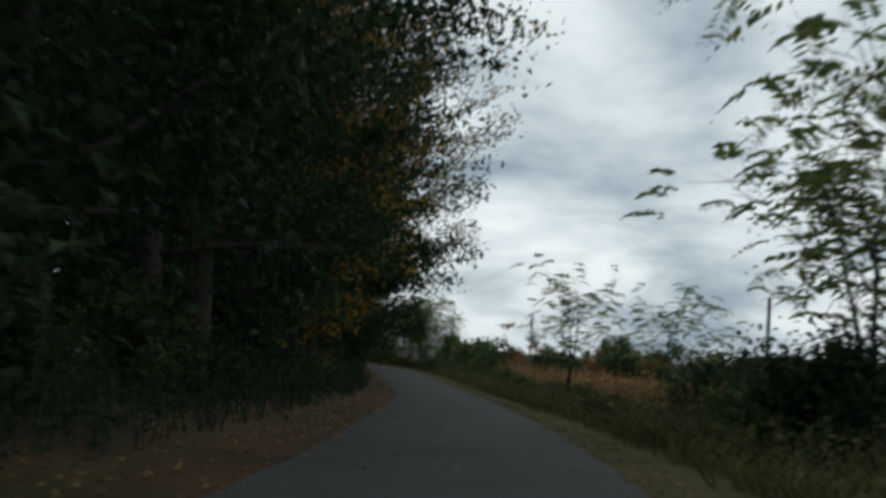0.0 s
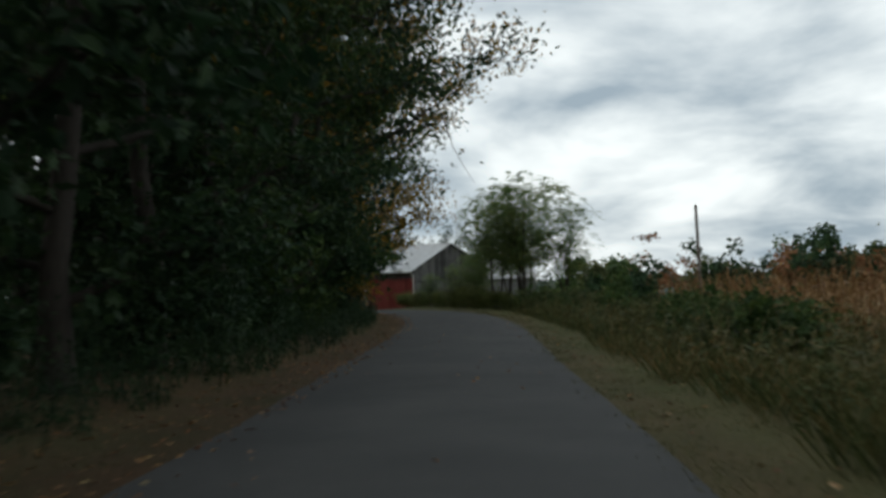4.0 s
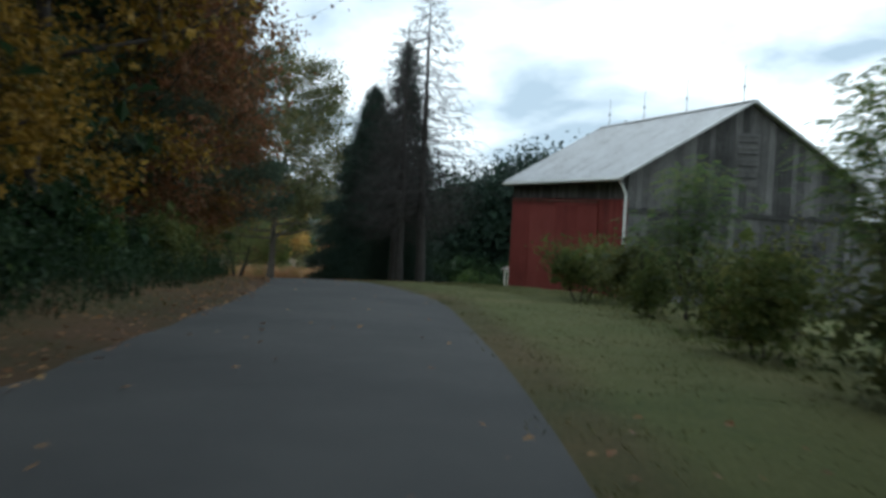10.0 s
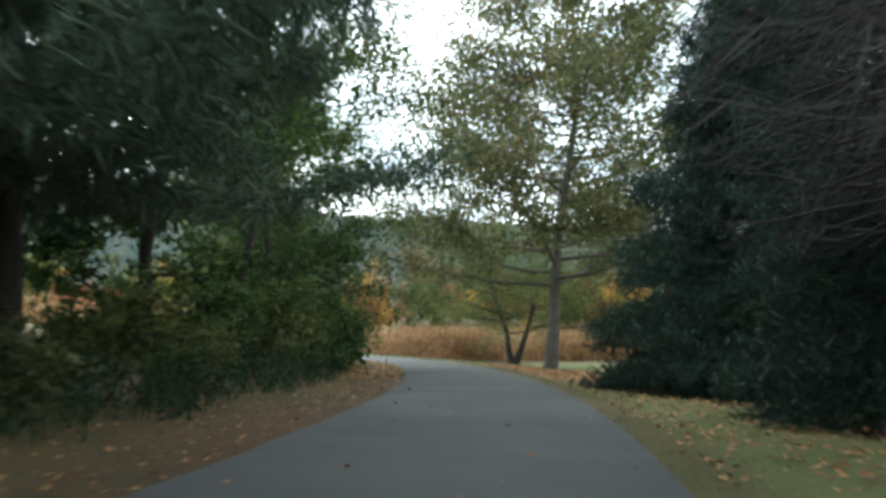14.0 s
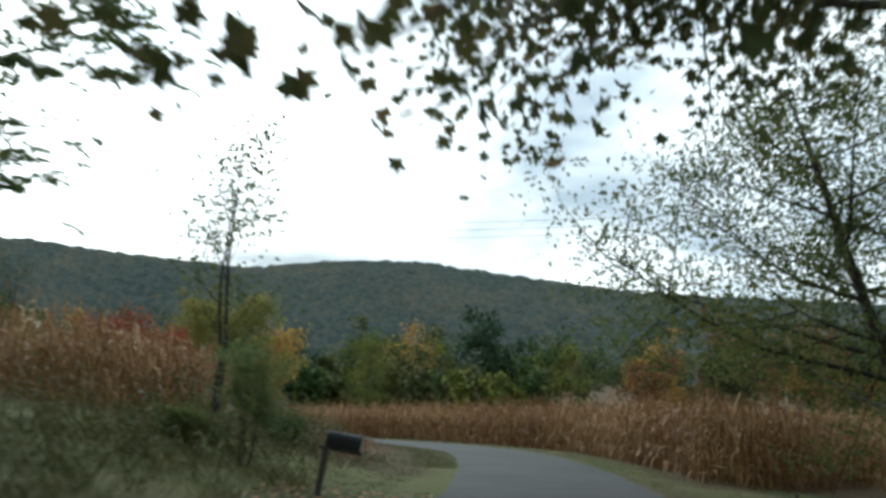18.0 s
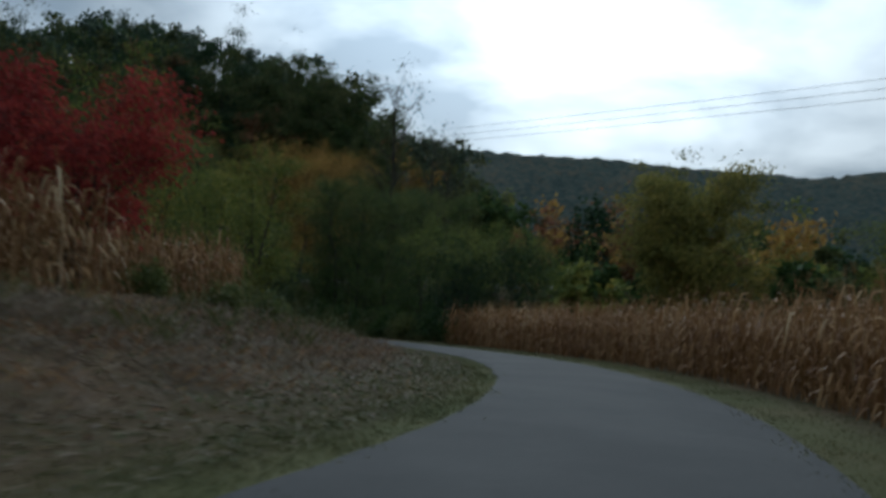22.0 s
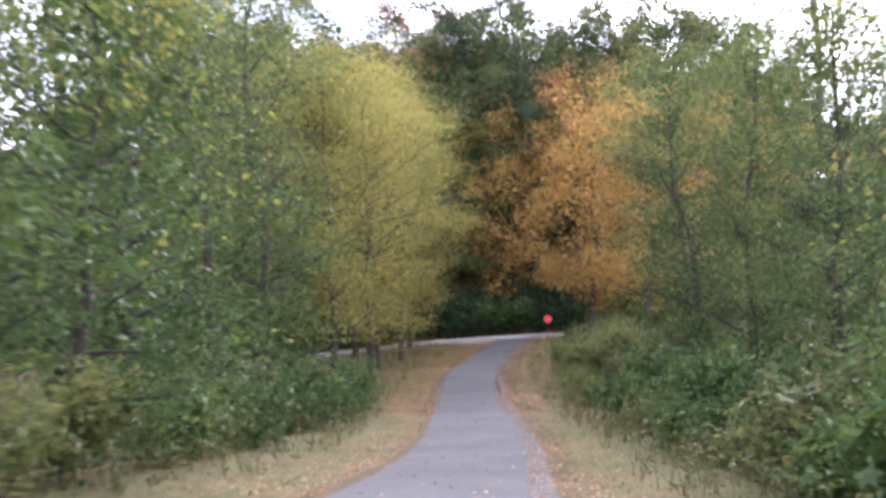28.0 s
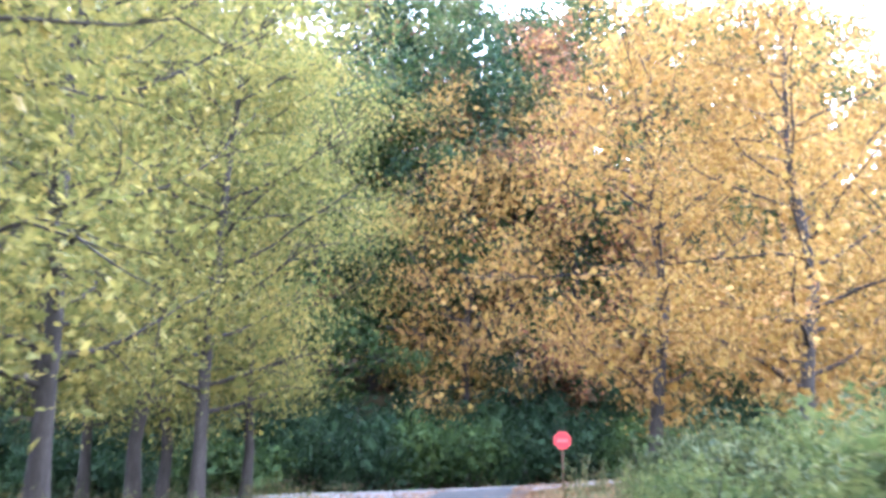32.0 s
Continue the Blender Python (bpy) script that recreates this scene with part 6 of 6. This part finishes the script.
SYC = tree("sycamore_tree", "open sycamore with broad dull green leaves on the lawn", 210, "syc", 72000, 0.24, 0.48, bias=1.0, bark=PALE_BARK, kind="lobed", cone=True, peak=0.40, low=3.4, height=21.5, girth=0.34, first=0.20, limbs=56, spread=0.52, rising=0.07, twigs=12)
stand(SYC, -57.2, 208.7, 1.75, 1.0)
FORK = tree("forked_tree", "small-leaved tree with a forked leaning trunk before the corn", 220, "fresh", 46000, 0.13, 0.42, bias=2.0, low=1.1, cone=True, height=11.8, girth=0.22, first=0.22, limbs=40, spread=0.67, rising=0.2, twigs=9, stems=2, fork=0.26)
stand(FORK, -68.4, 221.0, 0.02, 1.0)
for x, y, sc in ((-20, 228, 0.9), (-12, 236, 0.9), (-4, 240, 0.9), (-16, 246, 1.0)):
    stand(BACKING[g.integers(2)], x, y, g.uniform(0, 6), sc * 0.92)

EVERGREEN = shrub("evergreen_shrub", "huge dense dark evergreen behind the farmhouse", 206, "needle", 12000, 0.42, 4.4, 12.5, stems=6, lumps=24, group="evergreens behind the house")
for x, y, sc in ((-50, 244, 1.4), (-45, 247, 1.55), (-40, 246, 1.65), (-35, 247, 1.7), (-30, 249, 1.6), (-55, 247, 1.2), (-25, 250, 1.3)):
    stand(EVERGREEN, x, y, g.uniform(0, 6), sc)

for x, y, sc in ((-36, 238, 1.5), (-40, 239, 1.6), (-44, 238, 1.5), (-48, 237, 1.6), (-52, 238, 1.5), (-32, 240, 1.6)):
    stand(BUSH[int(-x) % 2], x, y, 0.3 * x, sc)
for x, y, sc in ((-42.0, 222.0, 0.9), (-39.5, 223.5, 0.8)):
    stand(BUSH_G[0], x, y, x, sc)

# left past the wood: pinnate walnut, shrubs, saplings
WALNUT = tree("walnut_tree", "walnut with long pinnate leaves hanging over the lane", 230, "sumac", 2900, 0.62, 0.38, kind="frond", core=150, core_size=0.35, height=10.5, girth=0.17, first=0.24, limbs=24, spread=0.36, rising=0.4)
stand(WALNUT, *lane(240.5, 7.8), 0.2, 1.0)
stand(WALNUT, *lane(232, 7.0), 2.2, 1.0)
stand(WALNUT, *lane(250.0, 8.7), 4.1, 0.85)
for s, l, sc in ((245.5, 6.0, 0.7), (248, 7.2, 0.6), (246.5, 8.4, 0.9)):
    along(BUSH_G[0], s, l, 2.0 * s, scale=sc)
for s, l, sc in ((226, 5.4, 1.1), (230, 5.8, 1.2), (234, 5.2, 1.15), (238, 5.8, 1.1), (241, 6.2, 0.9), (222, 5.6, 1.1), (243, 7.5, 1.0), (236, 4.7, 1.15), (239, 5.0, 1.1), (233, 4.5, 1.15), (241.5, 5.6, 0.9)):
    along((BUSH_G + BUSH_F)[g.integers(4)], s, l, scale=sc)
SAPLING = tree("sapling", "thin sapling with sparse leaves above the rough grass", 240, "fresh", 1300, 0.14, 0.35, height=6.8, girth=0.06, first=0.35, limbs=14, spread=0.2, rising=1.0, twigs=3, stems=2, fork=0.04)
stand(SAPLING, -75.6, 207.6, 0.5, 1.0)
stand(SUMAC[0], -72.9, 207.2, 0.3, 0.3)
stand(BUSH_F[0], -74.4, 206.6, 1.3, 0.4)
stand(BUSH_G[1], -79.0, 210.5, 1.3, 0.4)

# round the bend and into the far wood
REDS = tree("sumac_tree", "spreading sumac in full red autumn leaf", 250, "red", 6500, 0.17, 0.30, group="red sumacs", height=5.6, girth=0.11, first=0.42, limbs=26, spread=0.56, rising=0.45, twigs=5, stems=3, fork=0.16)
LIME = [tree("locust_tree", "young tree with yellow-green leaves beside the lane", 260 + k, "lime", 8500, 0.16, 0.42, clumps=130, core=900, core_size=0.30, height=9.5, girth=0.12, first=0.12, limbs=26, spread=0.34, rising=0.6, twigs=6, stems=2, fork=0.08) for k in range(2)]
TALL_LIME = [tree("locust_tree", "tall slender tree with drooping yellow-green leaves at the junction", 263 + k, "gold", 24000, 0.13, 0.5, clumps=220, core=1700, core_size=0.32, height=18, girth=0.21, first=0.18, limbs=36, spread=0.30, rising=0.4, twigs=7) for k in range(2)]
OLV = [tree("roadside_tree", "olive-green tree with thinning yellowing leaves", 270 + k, "green", 9000, 0.17, 0.45, clumps=130, tops="lime", core=1200, core_size=0.32, height=11, girth=0.17, first=0.06, limbs=28, spread=0.40, rising=0.45, twigs=6, low=0.3) for k in range(2)]
# dark leaves below, lime above: shade painted under a lit, yellowing top
DARK_OLV = [tree("roadside_tree", "bushy dark green tree with yellowing top beside the corn", 277, "dark", 13000, 0.15, 0.4, clumps=150, tops="lime", turned=0.25, core=1500, core_size=0.32, height=9.5, girth=0.16, first=0.04, limbs=30, spread=0.46, rising=0.4, twigs=6, low=0.25)]
TALL_OLV = [tree("roadside_tree", "tall dull green tree crowding the lane", 274 + k, "green", 20000, 0.15, 0.5, clumps=240, tops="fresh", turned=0.45, core=1700, core_size=0.32, height=19, girth=0.27, first=0.08, limbs=36, spread=0.23, rising=0.5, twigs=7, low=0.3) for k in range(2)]
ORANGE = [tree("maple_tree", "maple in bright orange autumn leaf by the side road", 280 + k, "orange", 19000, 0.15, 0.5, clumps=220, core=1400, core_size=0.36, height=16, girth=0.24, first=0.14, limbs=32, spread=0.36, rising=0.45, twigs=7) for k in range(2)]
WILLOW = tree("willow_tree", "broad rounded yellow-green willow beyond the corn", 285, "gold", 24000, 0.38, 0.7, clumps=220, core=4500, core_size=0.75, height=15.5, girth=0.4, first=0.06, limbs=36, spread=0.6, rising=0.5, twigs=7, low=0.4)
BARE = tree("bare_tree", "tall thin tree with nearly bare twigs", 290, "olive", 900, 0.2, 0.4, height=16, girth=0.2, first=0.35, limbs=30, spread=0.22, rising=1.0, twigs=9)
for s, l, sc in ((303.5, 11.6, 0.78), (306.0, 12.6, 0.82), (301.5, 13.2, 0.8)):
    along(REDS, s, l, scale=sc)
for s, l, sc in ((325.5, 8.4, 0.72), (324, 12.5, 0.6), (331.5, 10.0, 0.72), (337, 9.6, 0.66)):
    along(LIME[g.integers(2)], s, l, scale=sc)
for s, l, sc in ((356, 6.8, 0.85), (362, 6.2, 0.95), (368, 6.6, 0.9), (360, 13, 1.3), (338, 16, 1.1), (350, 14, 0.9)):
    along(OLV[g.integers(2)], s, l, scale=sc)
for s, l, sc in ((344, 6.8, 0.66), (350, 6.8, 0.78)):
    along(DARK_OLV[0], s, l, 2.1 * s, scale=sc)
for s in np.arange(302, 340, 3.0):
    along(BUSH_F[g.integers(2)], s, g.uniform(7.6, 9.4), scale=g.uniform(0.28, 0.5))
# right of the wooded stretch
for s, l, sc in ((344, -6.6, 0.62), (349.5, -7.6, 0.72), (347, -11, 0.75), (354, -9.6, 0.7)):
    along(DARK_OLV[0], s, l, 1.3 * s, scale=sc)
for s, l, sc in ((358, -10.2, 0.8), (365, -10.4, 0.8), (352, -15, 0.7), (366, -17, 0.85)):
    along(OLV[g.integers(2)], s, l, scale=sc)
for s, l, sc in ((374, -12.0, 0.72), (382, -12.0, 0.75), (390, -11.4, 0.82), (397, -10.8, 0.88), (404, -11.8, 0.88), (380, -18, 0.75), (394, -18, 0.85), (408, -18, 0.95)):
    along(TALL_OLV[g.integers(2)], s, l, scale=sc)
for s in np.arange(342, 428, 3.2):
    along([BUSH_F, BUSH_G if s < 395 else BUSH_F][g.integers(2)][g.integers(2)], s + g.uniform(-1, 1), -g.uniform(5.6, 6.8), scale=g.uniform(0.55, 0.85))
    along([BUSH_G if s < 395 else BUSH_F, BUSH_Y][g.integers(2)][0], s + g.uniform(-1, 1), -g.uniform(7.0, 9.8), scale=g.uniform(0.8, 1.2))
    if s < 400:
        along([BUSH_F, BUSH_G][g.integers(2)][g.integers(2)], s + g.uniform(-1, 1), g.uniform(5.2, 6.6), scale=g.uniform(0.6, 1.0))
# left of it: dull green trees, then slender yellow-green ones towards the junction
for s, l, sc in ((376, 8.6, 0.85), (384, 9.0, 0.95), (392, 8.6, 1.0), (404, 9.5, 1.0), (386, 15, 1.1), (398, 15, 1.15), (410, 14, 1.15)):
    along(TALL_OLV[g.integers(2)], s, l, scale=sc)
for s, l, sc in ((401, 6.6, 0.95), (407, 5.4, 1.0), (416, 6.2, 1.0), (421, 9.0, 1.15), (426, 6.8, 1.1), (430, 10.5, 1.25), (435.5, 8.6, 1.05), (435.5, 12.0, 1.2), (437, 16, 1.2), (428, 17, 1.25), (418, 14, 1.2)):
    along(TALL_LIME[g.integers(2)], s, l, scale=sc)
for x, y, sc in ((-241.4, 196.6, 1.22), (-238.5, 202.0, 1.2), (-256.5, 184.5, 1.3), (-254.0, 203.0, 1.3), (-246.5, 208.0, 1.2)):
    stand(ORANGE[g.integers(2)], x, y, g.uniform(0, 6), sc)
stand(RUSTY[0], -262.0, 189.5, 1.0, 1.5)
stand(GREENT[1], -262.0, 179.0, 3.0, 1.5)


def beyond(u, w):
    """A place u metres along the side road and w metres past its middle."""
    return -245.5 - 0.46 * u - 0.89 * w, 186.6 + 0.89 * u - 0.46 * w


# the wood that climbs behind the side road
for i in range(3):
    for j in range(12):
        u, w = -40 + 6.5 * j + g.uniform(-2, 2), 13 + 7 * i + g.uniform(-2, 2)
        k = [OLIVE[0], OLIVE[1], OLIVE[0], OLIVE[1], RUSTY[0], GREENT[0]][g.integers(6)]
        stand(k, *beyond(u, w), g.uniform(0, 6), g.uniform(1.3, 1.5) + 0.16 * i)
for j in range(26):
    stand([BUSH[0], BUSH_G[0], BUSH_G[1], BUSH[1]][j % 4], *beyond(-38 + 2.9 * j, g.uniform(5.2, 8.0)), g.uniform(0, 6), g.uniform(1.1, 1.6))
    stand(BUSH[(j + 1) % 2], *beyond(-37 + 2.9 * j, g.uniform(9.0, 12.5)), g.uniform(0, 6), g.uniform(1.4, 2.0))
for k in range(24):
    along([BUSH_F[0], BUSH_F[1], BUSH_Y[0]][k % 3], 404 + 1.25 * k, -9.5 - 5.5 * (k % 4), 0.9 * k, scale=1.0 + 0.12 * (k % 5))
stand(BARE, -218.0, 217.0, 0, 1.9)
stand(BARE, -222, 222, 1, 1.5)
stand(BARE, -213, 224, 2, 1.4)
stand(WILLOW, -195, 250, 1, 1.0)
stand(LIME[1], -172, 262, 2, 1.2)


# far woods: one mesh of many clumped crowns
def far_wood(name, label, places, mix, seed, per=900, size=0.85):
    q = np.random.default_rng(seed)
    groups = {}
    for (x, y, h), m in zip(places, mix):
        groups.setdefault(m, []).append((x, y, h))
    for m, some in groups.items():
        vs = []
        for x, y, h in some:
            lumps = q.normal(size=(12, 3)) * np.array([0.17, 0.17, 0.20]) * h + np.array([0, 0, 0.52 * h])
            at = lumps[q.integers(0, 12, per)] + q.normal(size=(per, 3)) * h * 0.06
            at[:, 2] = np.clip(at[:, 2], 0.02 * h, 1.1 * h)
            vs.append(at + np.array([x, y, ground(x, y) - 0.3]))
        at = np.concatenate(vs)
        v, f = leaves(q, at, size, slim=0.8)
        tagged(made(name, v, f, LEAF[m]), label, "woods", kind="stuff")


q = np.random.default_rng(91)
mixes = ["green", "olive", "rust", "rust", "lime", "dark", "olive", "orange"]
spots, mix = [], []
# tree line across the valley, beyond the corn
for k in range(190):
    a = radians(q.uniform(-5, 100))
    d = q.uniform(150, 260)
    x, y = -80 - math.sin(a) * d, 215 + math.cos(a) * d
    zz, ww, oo = land(x, y)
    if oo[0] < -45 and x < 20 and ww[0] > 200:
        spots.append((x, y, q.uniform(12, 20)))
        mix.append(mixes[q.integers(8)])
far_wood("woods", "mixed autumn tree line across the fields", spots, mix, 92)
spots, mix = [], []
# pine hill behind the side road and along the left
for k in range(210):
    x, y = q.uniform(-395, -268), q.uniform(50, 236)
    spots.append((x, y, q.uniform(14, 20)))
    mix.append(["olive", "pine", "pine", "green", "pine", "olive"][q.integers(6)])
far_wood("woods", "dark wooded hillside behind the lane's end", spots, mix, 93, per=800, size=1.15)
spots, mix = [], []
for k in range(90):
    x, y = q.uniform(-250, -150), q.uniform(90, 172)
    if land(x, y)[2][0] > 26:
        spots.append((x, y, q.uniform(12, 19)))
        mix.append(["green", "pine", "olive", "rust", "green", "olive"][q.integers(6)])
for k in range(60):
    x, y = q.uniform(-255, -170), q.uniform(236, 310)
    spots.append((x, y, q.uniform(7, 10.5)))
    mix.append(["olive", "green", "dark", "lime"][q.integers(4)])
far_wood("woods", "mixed woodland beside the lane's end", spots, mix, 94, per=800)
spots, mix = [], []
for k in range(120):
    a, d = radians(q.uniform(0, 46)), q.uniform(112, 190)
    x, y = 2 + math.sin(a) * d, 64 + math.cos(a) * d
    spots.append((x, y, q.uniform(7.5, 11.0) * (d / 150) ** 0.5 * (1.25 if q.uniform() < 0.2 else 1.0)))
    mix.append(["olive", "dark", "green", "dark", "dark", "green", "rust"][q.integers(7)])
far_wood("woods", "tree line at the far side of the first field", spots, mix, 95, per=620, size=0.75)

# templates that were never planted are taken out again
for ob in [o for o in scene.objects if o.parent is None and o.get("category") in ("tree", "shrub") and "grown" not in o]:
    for child in list(ob.children_recursive):
        bpy.data.objects.remove(child)
    bpy.data.objects.remove(ob)
